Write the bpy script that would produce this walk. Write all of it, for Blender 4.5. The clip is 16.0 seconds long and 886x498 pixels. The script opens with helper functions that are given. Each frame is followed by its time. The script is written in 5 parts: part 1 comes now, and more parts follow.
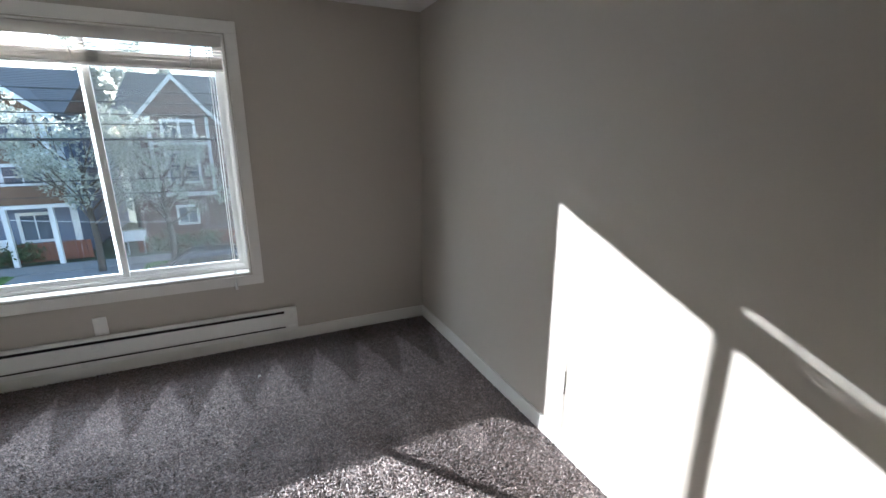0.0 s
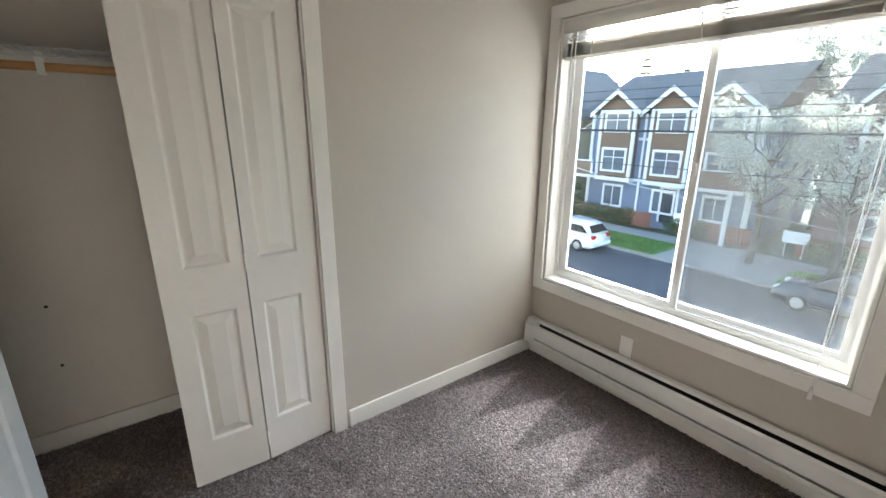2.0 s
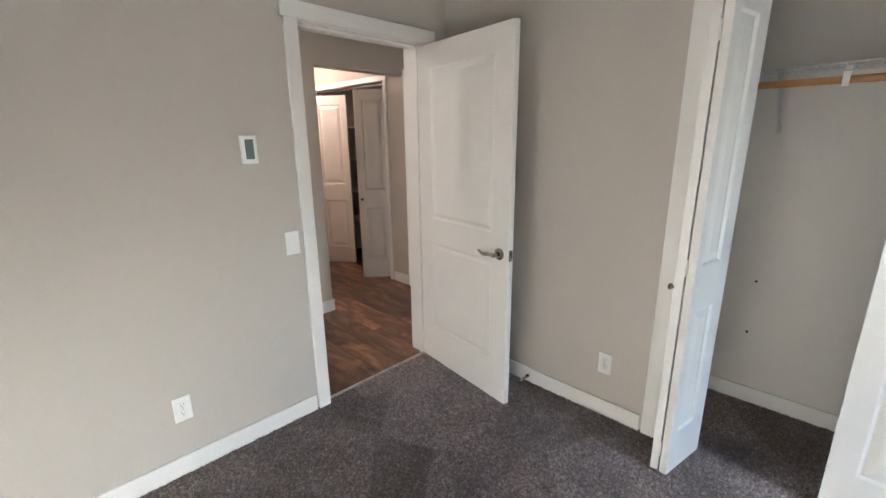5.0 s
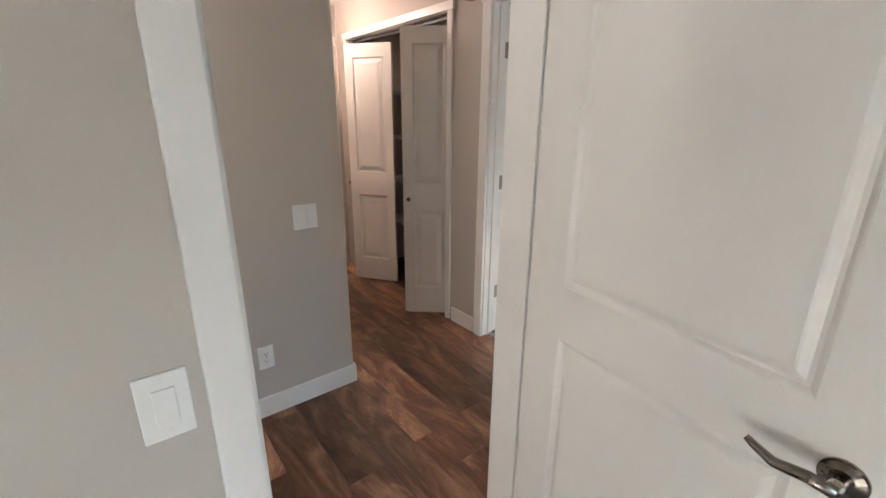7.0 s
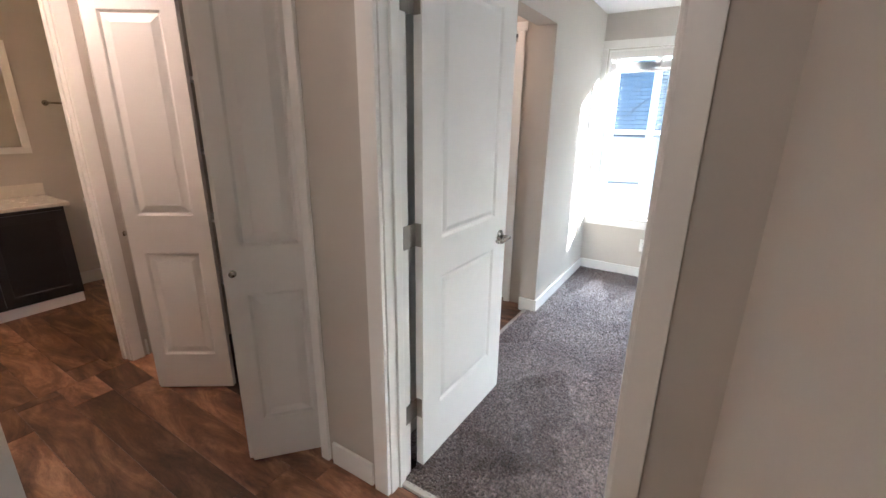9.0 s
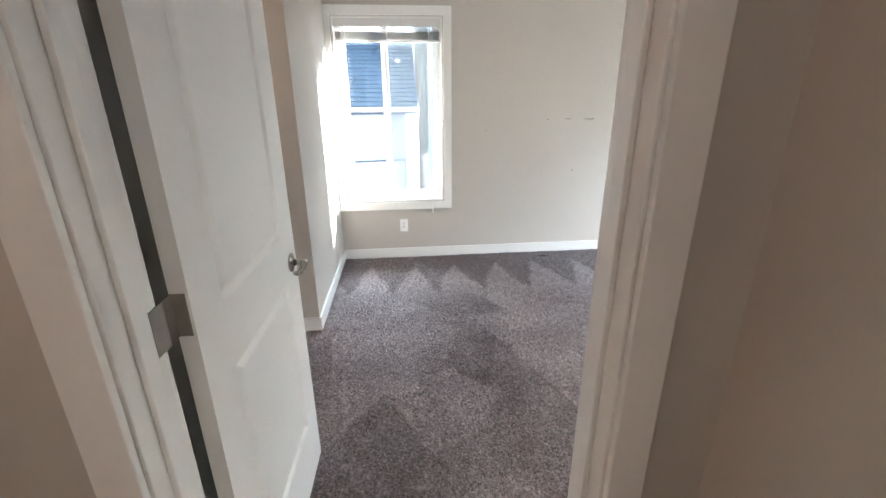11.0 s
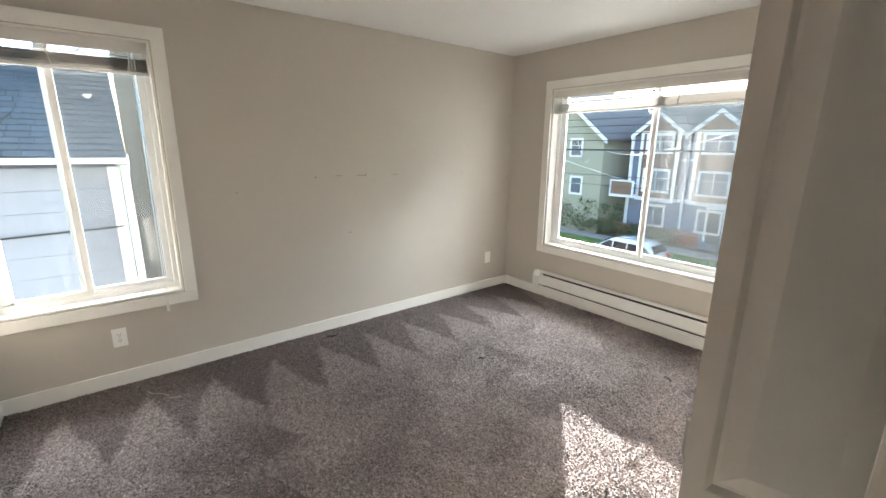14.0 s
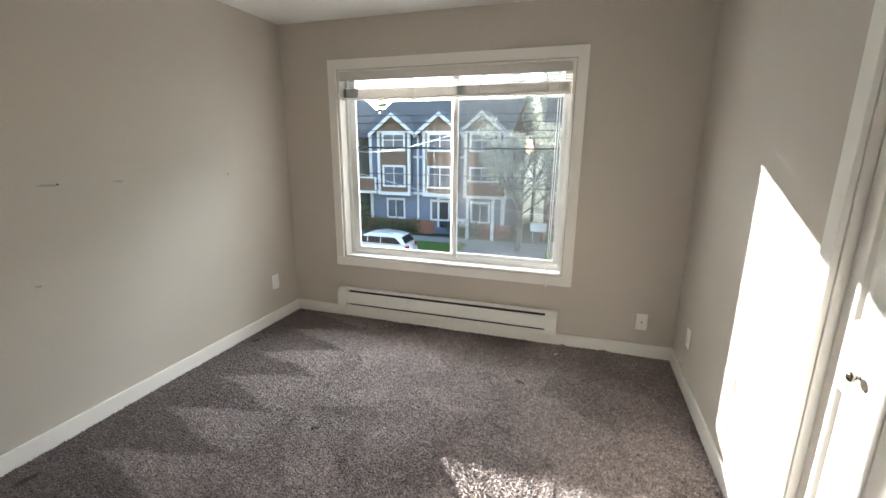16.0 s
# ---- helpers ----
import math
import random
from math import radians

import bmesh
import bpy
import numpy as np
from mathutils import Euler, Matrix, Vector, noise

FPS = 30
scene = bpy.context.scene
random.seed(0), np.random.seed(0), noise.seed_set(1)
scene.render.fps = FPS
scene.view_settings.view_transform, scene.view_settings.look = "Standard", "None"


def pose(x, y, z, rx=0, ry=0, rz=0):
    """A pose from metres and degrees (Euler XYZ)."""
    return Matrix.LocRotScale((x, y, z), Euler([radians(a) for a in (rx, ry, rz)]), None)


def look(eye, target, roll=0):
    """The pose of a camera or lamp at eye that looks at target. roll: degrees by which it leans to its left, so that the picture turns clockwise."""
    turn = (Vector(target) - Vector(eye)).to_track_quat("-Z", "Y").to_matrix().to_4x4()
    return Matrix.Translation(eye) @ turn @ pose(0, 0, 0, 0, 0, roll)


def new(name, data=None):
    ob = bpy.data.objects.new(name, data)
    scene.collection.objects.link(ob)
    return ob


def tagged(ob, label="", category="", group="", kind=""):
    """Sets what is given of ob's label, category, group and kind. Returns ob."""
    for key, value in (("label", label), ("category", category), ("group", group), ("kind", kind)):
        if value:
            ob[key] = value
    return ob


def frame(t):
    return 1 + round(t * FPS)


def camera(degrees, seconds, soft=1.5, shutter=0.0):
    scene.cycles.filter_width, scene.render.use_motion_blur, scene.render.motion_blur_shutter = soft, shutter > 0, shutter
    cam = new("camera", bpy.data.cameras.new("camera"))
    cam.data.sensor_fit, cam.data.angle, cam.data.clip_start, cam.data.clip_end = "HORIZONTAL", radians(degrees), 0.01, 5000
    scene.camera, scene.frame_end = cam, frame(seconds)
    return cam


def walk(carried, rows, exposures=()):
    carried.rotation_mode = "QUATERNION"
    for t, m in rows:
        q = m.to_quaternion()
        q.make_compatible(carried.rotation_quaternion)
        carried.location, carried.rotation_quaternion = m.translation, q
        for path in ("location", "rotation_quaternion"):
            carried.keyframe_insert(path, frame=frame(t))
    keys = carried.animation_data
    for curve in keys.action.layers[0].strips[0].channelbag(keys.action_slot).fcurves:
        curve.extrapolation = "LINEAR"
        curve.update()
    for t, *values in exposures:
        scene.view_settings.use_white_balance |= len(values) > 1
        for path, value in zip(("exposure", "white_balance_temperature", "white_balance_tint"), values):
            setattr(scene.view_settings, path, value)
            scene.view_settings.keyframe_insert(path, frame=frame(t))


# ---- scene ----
cam = camera(92.6, 16.0)
PATH = [
    (0, (0.038, -0.03, 1.512), (0.856, 1.719, 0.993), 0.1),
    (0.5, (0.199, 0.309, 1.53), (0.403, 2.232, 1.022), 1.0),
    (1, (0.309, 0.637, 1.519), (-0.162, 2.512, 1.007), 1.5),
    (1.5, (0.259, 0.898, 1.523), (-0.772, 2.534, 1.012), 1.1),
    (2, (0.214, 1.013, 1.535), (-1.324, 2.161, 0.973), 0.3),
    (2.5, (0.178, 1.044, 1.534), (-1.653, 1.607, 0.959), 1.2),
    (3, (0.244, 1.074, 1.531), (-1.685, 1.075, 1.003), -0.1),
    (3.5, (0.363, 1.133, 1.5), (-1.503, 0.628, 0.987), -0.3),
    (4, (0.508, 1.099, 1.521), (-1.225, 0.233, 1.022), 0.1),
    (4.5, (0.546, 1.059, 1.523), (-0.999, -0.111, 1.029), -0.2),
    (5, (0.5, 0.954, 1.517), (-0.874, -0.407, 1.008), -0.6),
    (5.2, (0.423, 0.881, 1.5), (-0.893, -0.537, 0.991), -0.7),
    (7.3, (-0.578, -0.54, 1.442), (-1.764, -2.035, 0.845), 0.6),
    (7.5, (-0.658, -0.642, 1.438), (-1.864, -2.127, 0.854), 1.4),
    (8, (-0.864, -0.931, 1.434), (-2.145, -2.358, 0.863), 3.4),
    (8.5, (-1.055, -1.147, 1.427), (-2.477, -2.435, 0.862), 2.9),
    (9, (-1.26, -1.359, 1.458), (-2.879, -2.378, 0.873), 0.7),
    (9.5, (-1.354, -1.534, 1.447), (-3.185, -2.085, 0.859), 0.6),
    (10, (-1.44, -1.63, 1.422), (-3.332, -1.821, 0.803), 0.2),
    (10.2, (-1.491, -1.683, 1.428), (-3.381, -1.772, 0.78), 0.1),
    (12.3, (-2.18, -1.857, 1.427), (-4.059, -1.509, 0.837), -0.6),
    (12.5, (-2.249, -1.82, 1.415), (-4.151, -1.519, 0.874), -1.0),
    (13, (-2.333, -1.734, 1.455), (-4.246, -1.378, 0.991), -1.5),
    (13.5, (-2.366, -1.702, 1.468), (-4.171, -0.968, 1.017), -1.0),
    (14, (-2.44, -1.736, 1.496), (-3.966, -0.533, 1.024), 0.5),
    (14.5, (-2.52, -1.73, 1.466), (-3.755, -0.23, 0.994), 1.2),
    (15, (-2.664, -1.672, 1.446), (-3.698, -0.031, 0.96), 1.4),
    (15.5, (-2.926, -1.526, 1.459), (-3.786, 0.212, 0.971), 1.0),
    (16, (-3.23, -1.428, 1.447), (-3.825, 0.423, 0.979), 0.4),
]
walk(cam, [(t, look(eye, target, roll)) for t, eye, target, roll in PATH],
     [(0.0, 3.05, 5650, 10), (0.5, 3.1, 5650, 10), (1.0, 3.4, 5900, 10), (1.5, 3.6, 6050, 10), (2.5, 3.75, 6300, 10), (3.5, 4.3, 6300, 10), (4.0, 4.4, 5950, 10), (5.0, 4.65, 5650, 10), (7.5, 4.6, 5600, 10), (8.5, 4.65, 5450, 10),
      (10.0, 4.5, 5500, 10), (12.5, 3.75, 5950, 10), (13.5, 3.45, 6200, 10), (14.0, 3.5, 6350, 10), (15.0, 3.65, 6350, 10), (16.0, 3.15, 6350, 10)])

# ---- daylight and lamps ----
world = bpy.data.worlds.new("world")
scene.world = world
world.use_nodes = True
sky = world.node_tree.nodes.new("ShaderNodeTexSky")
sky.sky_type, sky.sun_disc = "NISHITA", False
sky.dust_density = 0.6
sky.sun_elevation, sky.sun_rotation = radians(17.2), radians(-38.5)
back = world.node_tree.nodes["Background"]
back.inputs[1].default_value = 0.10
world.node_tree.links.new(sky.outputs[0], back.inputs[0])
sun = new("sun", bpy.data.lights.new("sun", "SUN"))
sun.data.energy, sun.data.angle, sun.data.color = 3.9, radians(0.5), (1, .965, .91)
sun.matrix_world = look((-10.2, 12.8, 5.08), (0, 0, 0))


def lamp(name, kind, watts, rgb, m, size=(.2, .2)):
    l = bpy.data.lights.new(name, kind)
    l.energy, l.color = watts, rgb
    if kind == "AREA":
        l.shape, l.size, l.size_y = "RECTANGLE", size[0], size[1]
    else:
        l.shadow_soft_size = size[0]
    ob = new(name, l)
    ob.matrix_world = m
    return ob


# area lamps added high outside the three windows, standing in for sky light
DAY = (.86, .94, 1)
lamp("window_sky_fill", "AREA", 66, DAY, look((-1.7, 6.0, 4.6), (-.2, .6, .8)), (3.2, 1.8))
lamp("window_sky_fill", "AREA", 42, DAY, look((-4.9, 4.6, 4.5), (-3.9, -.9, .8)), (3.0, 1.8))
lamp("window_sky_fill", "AREA", 36, DAY, look((-8.3, -1.9, 4.5), (-3.4, -1.8, .8)), (1.6, 1.8))
# warm ceiling lamps
WARM = (1, .70, .54)
lamp("corridor_bulb", "POINT", .85, WARM, pose(-1.75, -3.72, 2.26), (.06,))
# unseen lamp, added as fill for the hall's walls and floor
lamp("hall_fill_bulb", "POINT", .85, (1, .84, .72), pose(.15, -1.8, 2.26), (.06,))
lamp("alcove_bulb", "POINT", .5, WARM, pose(-3.95, -3.3, 2.26), (.06,))
lamp("bath_bulb", "POINT", .8, (1, .62, .36), pose(-1.45, -5.0, 2.25), (.05,))


# ---- materials ----
def nodes_of(name):
    m = bpy.data.materials.new(name)
    m.use_nodes = True
    nt = m.node_tree
    return m, nt, nt.nodes["Principled BSDF"]


def put(nt, kind, **inputs):
    n = nt.nodes.new(kind)
    for k, v in inputs.items():
        n.inputs[k].default_value = v
    return n


def shade(rgb, f):
    return (min(rgb[0] * f, 1), min(rgb[1] * f, 1), min(rgb[2] * f, 1), 1)


def surface(name, rgb, rough=.5, metal=0.0, var=.06, scale=3.0, fine=150.0, bump=.15, depth=.001, stretch=(1, 1, 1), island=0.0, piece=0.0, coat=0.0):
    """A painted or natural surface: blotches at one scale, grain and relief at another."""
    m, nt, b = nodes_of(name)
    link = nt.links.new
    co = put(nt, "ShaderNodeTexCoord")
    mp = put(nt, "ShaderNodeMapping", Scale=stretch)
    link(co.outputs["Object"], mp.inputs["Vector"])
    big = put(nt, "ShaderNodeTexNoise", Scale=scale, Detail=4.0, Roughness=.6)
    small = put(nt, "ShaderNodeTexNoise", Scale=fine, Detail=3.0)
    link(mp.outputs[0], big.inputs["Vector"])
    link(mp.outputs[0], small.inputs["Vector"])
    add = put(nt, "ShaderNodeMath")
    add.operation = "ADD"
    link(big.outputs["Fac"], add.inputs[0])
    half = put(nt, "ShaderNodeMath")
    half.operation, half.inputs[1].default_value = "MULTIPLY", .5
    link(small.outputs["Fac"], half.inputs[0])
    link(half.outputs[0], add.inputs[1])
    last = add
    if island or piece:
        rnd = put(nt, "ShaderNodeNewGeometry") if island else put(nt, "ShaderNodeObjectInfo")
        mul = put(nt, "ShaderNodeMath")
        mul.operation, mul.inputs[1].default_value = "MULTIPLY_ADD", island or piece
        link(rnd.outputs["Random Per Island" if island else "Random"], mul.inputs[0])
        link(add.outputs[0], mul.inputs[2])
        last = mul
    ramp = put(nt, "ShaderNodeMapRange")
    ramp.inputs["From Min"].default_value, ramp.inputs["From Max"].default_value = .35, 1.15 + (island or piece)
    link(last.outputs[0], ramp.inputs["Value"])
    mix = put(nt, "ShaderNodeMix")
    mix.data_type = "RGBA"
    mix.inputs[6].default_value, mix.inputs[7].default_value = shade(rgb, 1 - var), shade(rgb, 1 + var)
    link(ramp.outputs[0], mix.inputs[0])
    link(mix.outputs[2], b.inputs["Base Color"])
    rr = put(nt, "ShaderNodeMapRange")
    rr.inputs["To Min"].default_value, rr.inputs["To Max"].default_value = max(rough - .08, .02), min(rough + .08, 1)
    link(big.outputs["Fac"], rr.inputs["Value"])
    link(rr.outputs[0], b.inputs["Roughness"])
    b.inputs["Metallic"].default_value = metal
    b.inputs["Coat Weight"].default_value = coat
    if bump:
        bp = put(nt, "ShaderNodeBump", Strength=bump, Distance=depth)
        link(small.outputs["Fac"], bp.inputs["Height"])
        link(bp.outputs[0], b.inputs["Normal"])
    return m


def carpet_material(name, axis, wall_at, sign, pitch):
    """Cut pile carpet, fanned vacuum strokes along one wall shaded into its colour. axis: the way along that wall."""
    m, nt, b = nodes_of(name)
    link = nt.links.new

    def math_node(op, a, c=None, d=None):
        n = put(nt, "ShaderNodeMath")
        n.operation = op
        for i, v in enumerate((a, c, d)):
            if v is None:
                continue
            if isinstance(v, (int, float)):
                n.inputs[i].default_value = v
            else:
                link(v, n.inputs[i])
        return n.outputs[0]

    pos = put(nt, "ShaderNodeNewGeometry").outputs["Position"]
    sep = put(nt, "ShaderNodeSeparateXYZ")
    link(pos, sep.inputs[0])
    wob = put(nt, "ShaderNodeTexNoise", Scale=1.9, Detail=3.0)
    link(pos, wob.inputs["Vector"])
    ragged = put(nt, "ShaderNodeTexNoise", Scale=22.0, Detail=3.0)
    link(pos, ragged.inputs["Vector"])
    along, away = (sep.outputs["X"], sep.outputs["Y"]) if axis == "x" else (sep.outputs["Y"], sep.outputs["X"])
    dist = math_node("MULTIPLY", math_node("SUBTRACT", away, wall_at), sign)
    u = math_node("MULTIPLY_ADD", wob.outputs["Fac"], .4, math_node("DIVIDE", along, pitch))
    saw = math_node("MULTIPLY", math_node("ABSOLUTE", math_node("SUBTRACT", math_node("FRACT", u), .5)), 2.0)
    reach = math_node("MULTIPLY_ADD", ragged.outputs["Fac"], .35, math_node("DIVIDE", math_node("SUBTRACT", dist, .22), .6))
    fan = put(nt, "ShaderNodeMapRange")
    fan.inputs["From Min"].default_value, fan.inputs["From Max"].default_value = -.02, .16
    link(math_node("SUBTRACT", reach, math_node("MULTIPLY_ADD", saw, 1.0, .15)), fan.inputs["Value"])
    cloud = put(nt, "ShaderNodeTexNoise", Scale=2.6, Detail=5.0, Roughness=.65, Distortion=.6)
    link(pos, cloud.inputs["Vector"])
    cl = put(nt, "ShaderNodeMapRange")
    cl.inputs["From Min"].default_value, cl.inputs["From Max"].default_value = .36, .66
    link(cloud.outputs["Fac"], cl.inputs["Value"])
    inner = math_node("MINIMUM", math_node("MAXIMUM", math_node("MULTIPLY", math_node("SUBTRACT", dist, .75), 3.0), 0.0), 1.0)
    # light and dark lie of the brushed pile, put into the colour
    nap_shade = math_node("ADD", math_node("MULTIPLY", fan.outputs[0], math_node("MULTIPLY_ADD", inner, -.40, .72)),
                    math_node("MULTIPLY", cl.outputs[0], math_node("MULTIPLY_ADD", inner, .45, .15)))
    stroke = put(nt, "ShaderNodeTexVoronoi", Scale=2.1, Randomness=1.0)
    link(pos, stroke.inputs["Vector"])
    tone = put(nt, "ShaderNodeSeparateXYZ")
    link(stroke.outputs["Color"], tone.inputs[0])
    nap_shade = math_node("MULTIPLY_ADD", math_node("MULTIPLY", math_node("SUBTRACT", tone.outputs["X"], .5), inner), .62, nap_shade)
    tuft = put(nt, "ShaderNodeTexVoronoi", Scale=120.0, Randomness=1.0)
    link(pos, tuft.inputs["Vector"])
    grain = put(nt, "ShaderNodeTexNoise", Scale=70.0, Detail=3.0, Roughness=.75)
    link(pos, grain.inputs["Vector"])
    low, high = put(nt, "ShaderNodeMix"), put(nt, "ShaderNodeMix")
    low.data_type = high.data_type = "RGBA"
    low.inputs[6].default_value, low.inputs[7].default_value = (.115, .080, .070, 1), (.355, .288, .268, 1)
    link(nap_shade, low.inputs[0])
    speck = put(nt, "ShaderNodeMapRange")
    speck.inputs["From Min"].default_value, speck.inputs["From Max"].default_value = .34, .66
    speck.inputs["To Min"].default_value, speck.inputs["To Max"].default_value = .40, 1.6
    link(grain.outputs["Fac"], speck.inputs["Value"])
    clump = put(nt, "ShaderNodeTexNoise", Scale=27.0, Detail=2.0, Roughness=.6)
    link(pos, clump.inputs["Vector"])
    lump = put(nt, "ShaderNodeMapRange")
    lump.inputs["From Min"].default_value, lump.inputs["From Max"].default_value = .34, .66
    lump.inputs["To Min"].default_value, lump.inputs["To Max"].default_value = .80, 1.2
    link(clump.outputs["Fac"], lump.inputs["Value"])
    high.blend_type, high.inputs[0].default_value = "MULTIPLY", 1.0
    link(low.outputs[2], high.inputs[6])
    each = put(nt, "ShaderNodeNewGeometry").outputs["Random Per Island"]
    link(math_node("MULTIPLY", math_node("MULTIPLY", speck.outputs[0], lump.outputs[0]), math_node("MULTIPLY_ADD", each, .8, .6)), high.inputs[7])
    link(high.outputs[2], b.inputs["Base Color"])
    b.inputs["Roughness"].default_value = .62
    b.inputs["Specular IOR Level"].default_value = .45
    b.inputs["Sheen Weight"].default_value = .4
    b.inputs["Sheen Roughness"].default_value = .45
    hgt = math_node("ADD", math_node("MULTIPLY", grain.outputs["Fac"], 1.4), tuft.outputs["Distance"])
    bp = put(nt, "ShaderNodeBump", Strength=1.0, Distance=.004)
    link(hgt, bp.inputs["Height"])
    link(bp.outputs[0], b.inputs["Normal"])
    return m


def plank_material():
    m, nt, b = nodes_of("vinyl_plank")
    link = nt.links.new
    rnd = put(nt, "ShaderNodeObjectInfo")
    co = put(nt, "ShaderNodeTexCoord")
    mp = put(nt, "ShaderNodeMapping", Scale=(4.2, 1.1, 3))
    link(co.outputs["Object"], mp.inputs["Vector"])
    off = put(nt, "ShaderNodeVectorMath")
    off.operation = "ADD"
    link(mp.outputs[0], off.inputs[0])
    mul = put(nt, "ShaderNodeMath")
    mul.operation, mul.inputs[1].default_value = "MULTIPLY", 57.0
    link(rnd.outputs["Random"], mul.inputs[0])
    link(mul.outputs[0], off.inputs[1])
    g1 = put(nt, "ShaderNodeTexNoise", Scale=1.6, Detail=8.0, Roughness=.68, Distortion=1.4)
    g2 = put(nt, "ShaderNodeTexNoise", Scale=11.0, Detail=5.0, Roughness=.7)
    link(off.outputs[0], g1.inputs["Vector"])
    link(off.outputs[0], g2.inputs["Vector"])
    ramp = put(nt, "ShaderNodeValToRGB")
    link(g1.outputs["Fac"], ramp.inputs[0])
    e = ramp.color_ramp.elements
    e[0].position, e[0].color = .3, (.046, .021, .0125, 1)
    e[1].position, e[1].color = .72, (.46, .26, .145, 1)
    mid = e.new(.5)
    mid.color = (.195, .092, .050, 1)
    tone = put(nt, "ShaderNodeMapRange")
    tone.inputs["To Min"].default_value, tone.inputs["To Max"].default_value = .5, 1.55
    link(rnd.outputs["Random"], tone.inputs["Value"])
    grain = put(nt, "ShaderNodeMapRange")
    grain.inputs["From Min"].default_value, grain.inputs["From Max"].default_value = .3, .7
    grain.inputs["To Min"].default_value, grain.inputs["To Max"].default_value = .75, 1.2
    link(g2.outputs["Fac"], grain.inputs["Value"])
    tg = put(nt, "ShaderNodeMath")
    tg.operation = "MULTIPLY"
    link(tone.outputs[0], tg.inputs[0])
    link(grain.outputs[0], tg.inputs[1])
    mx = put(nt, "ShaderNodeMix")
    mx.data_type, mx.blend_type, mx.inputs[0].default_value = "RGBA", "MULTIPLY", 1.0
    link(ramp.outputs[0], mx.inputs[6])
    link(tg.outputs[0], mx.inputs[7])
    link(mx.outputs[2], b.inputs["Base Color"])
    b.inputs["Roughness"].default_value = .42
    bp = put(nt, "ShaderNodeBump", Strength=.25, Distance=.001)
    link(g2.outputs["Fac"], bp.inputs["Height"])
    link(bp.outputs[0], b.inputs["Normal"])
    return m


def glass_material(name, tint=(1, 1, 1)):
    """Thin window glass: clear, with a sharp mirror gloss that grows at grazing angles."""
    m, nt, b = nodes_of(name)
    link = nt.links.new
    clear = put(nt, "ShaderNodeBsdfTransparent", Color=(*tint, 1))
    gloss = put(nt, "ShaderNodeBsdfGlossy", Color=(1, 1, 1, 1), Roughness=.0)
    fr = put(nt, "ShaderNodeFresnel", IOR=1.45)
    ms = put(nt, "ShaderNodeMixShader")
    link(fr.outputs[0], ms.inputs[0])
    link(clear.outputs[0], ms.inputs[1])
    link(gloss.outputs[0], ms.inputs[2])
    link(ms.outputs[0], nt.nodes["Material Output"].inputs["Surface"])
    nt.nodes.remove(b)
    return m


def thin_surface(name, rgb, through_share, var, scale):
    """A thin sheet that lets part of the light through: leaves, plastic slats."""
    m, nt, b = nodes_of(name)
    link = nt.links.new
    rnd = put(nt, "ShaderNodeNewGeometry")
    ns = put(nt, "ShaderNodeTexNoise", Scale=scale, Detail=3.0)
    link(put(nt, "ShaderNodeTexCoord").outputs["Object"], ns.inputs["Vector"])
    add = put(nt, "ShaderNodeMath")
    add.operation = "ADD"
    link(rnd.outputs["Random Per Island"], add.inputs[0])
    link(ns.outputs["Fac"], add.inputs[1])
    ramp = put(nt, "ShaderNodeMapRange")
    ramp.inputs["From Min"].default_value, ramp.inputs["From Max"].default_value = .3, 1.7
    link(add.outputs[0], ramp.inputs["Value"])
    mix = put(nt, "ShaderNodeMix")
    mix.data_type = "RGBA"
    mix.inputs[6].default_value, mix.inputs[7].default_value = shade(rgb, 1 - var), shade(rgb, 1 + var)
    link(ramp.outputs[0], mix.inputs[0])
    link(mix.outputs[2], b.inputs["Base Color"])
    b.inputs["Roughness"].default_value = .6
    tr = put(nt, "ShaderNodeBsdfTranslucent")
    link(mix.outputs[2], tr.inputs["Color"])
    ms = put(nt, "ShaderNodeMixShader", Fac=through_share)
    link(b.outputs[0], ms.inputs[1])
    link(tr.outputs[0], ms.inputs[2])
    link(ms.outputs[0], nt.nodes["Material Output"].inputs["Surface"])
    return m


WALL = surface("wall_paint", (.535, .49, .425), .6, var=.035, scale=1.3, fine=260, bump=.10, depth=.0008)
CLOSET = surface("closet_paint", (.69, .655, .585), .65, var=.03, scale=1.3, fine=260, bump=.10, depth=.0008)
CEIL = surface("ceiling_paint", (.80, .79, .76), .8, var=.02, scale=1.5, fine=120, bump=.2, depth=.0015)
TRIM = surface("trim_paint", (.82, .80, .75), .34, var=.03, scale=5, fine=60, bump=.05, depth=.0006)
DOOR = surface("door_paint", (.80, .775, .725), .38, var=.025, scale=3, fine=90, bump=.06, depth=.0006)
VINYL = surface("window_vinyl", (.80, .80, .78), .35, var=.02, scale=6, fine=80, bump=.03)
HEAT = surface("heater_enamel", (.78, .77, .73), .3, var=.03, scale=8, fine=140, bump=.03)
DARK = surface("cavity_shade", (.025, .024, .024), .7, var=.2, scale=20, bump=.1)
FIN = surface("heater_fin", (.16, .16, .16), .45, metal=.7, var=.2, scale=30)
PLATE = surface("cover_plate", (.85, .84, .80), .3, var=.02, scale=30, bump=0)
SLOT = surface("socket_slot", (.05, .05, .05), .6, var=.1, scale=50, bump=0)
NICKEL = surface("brushed_nickel", (.33, .295, .25), .26, metal=1, var=.08, scale=30, fine=400, bump=.06, depth=.0002)
STEEL = surface("hinge_steel", (.34, .31, .27), .38, metal=1, var=.1, scale=60, bump=.04)
SLAT = thin_surface("blind_slat", (.78, .75, .71), .35, .05, 20)
CORD = surface("blind_cord", (.78, .77, .74), .7, var=.05, scale=100, bump=0)
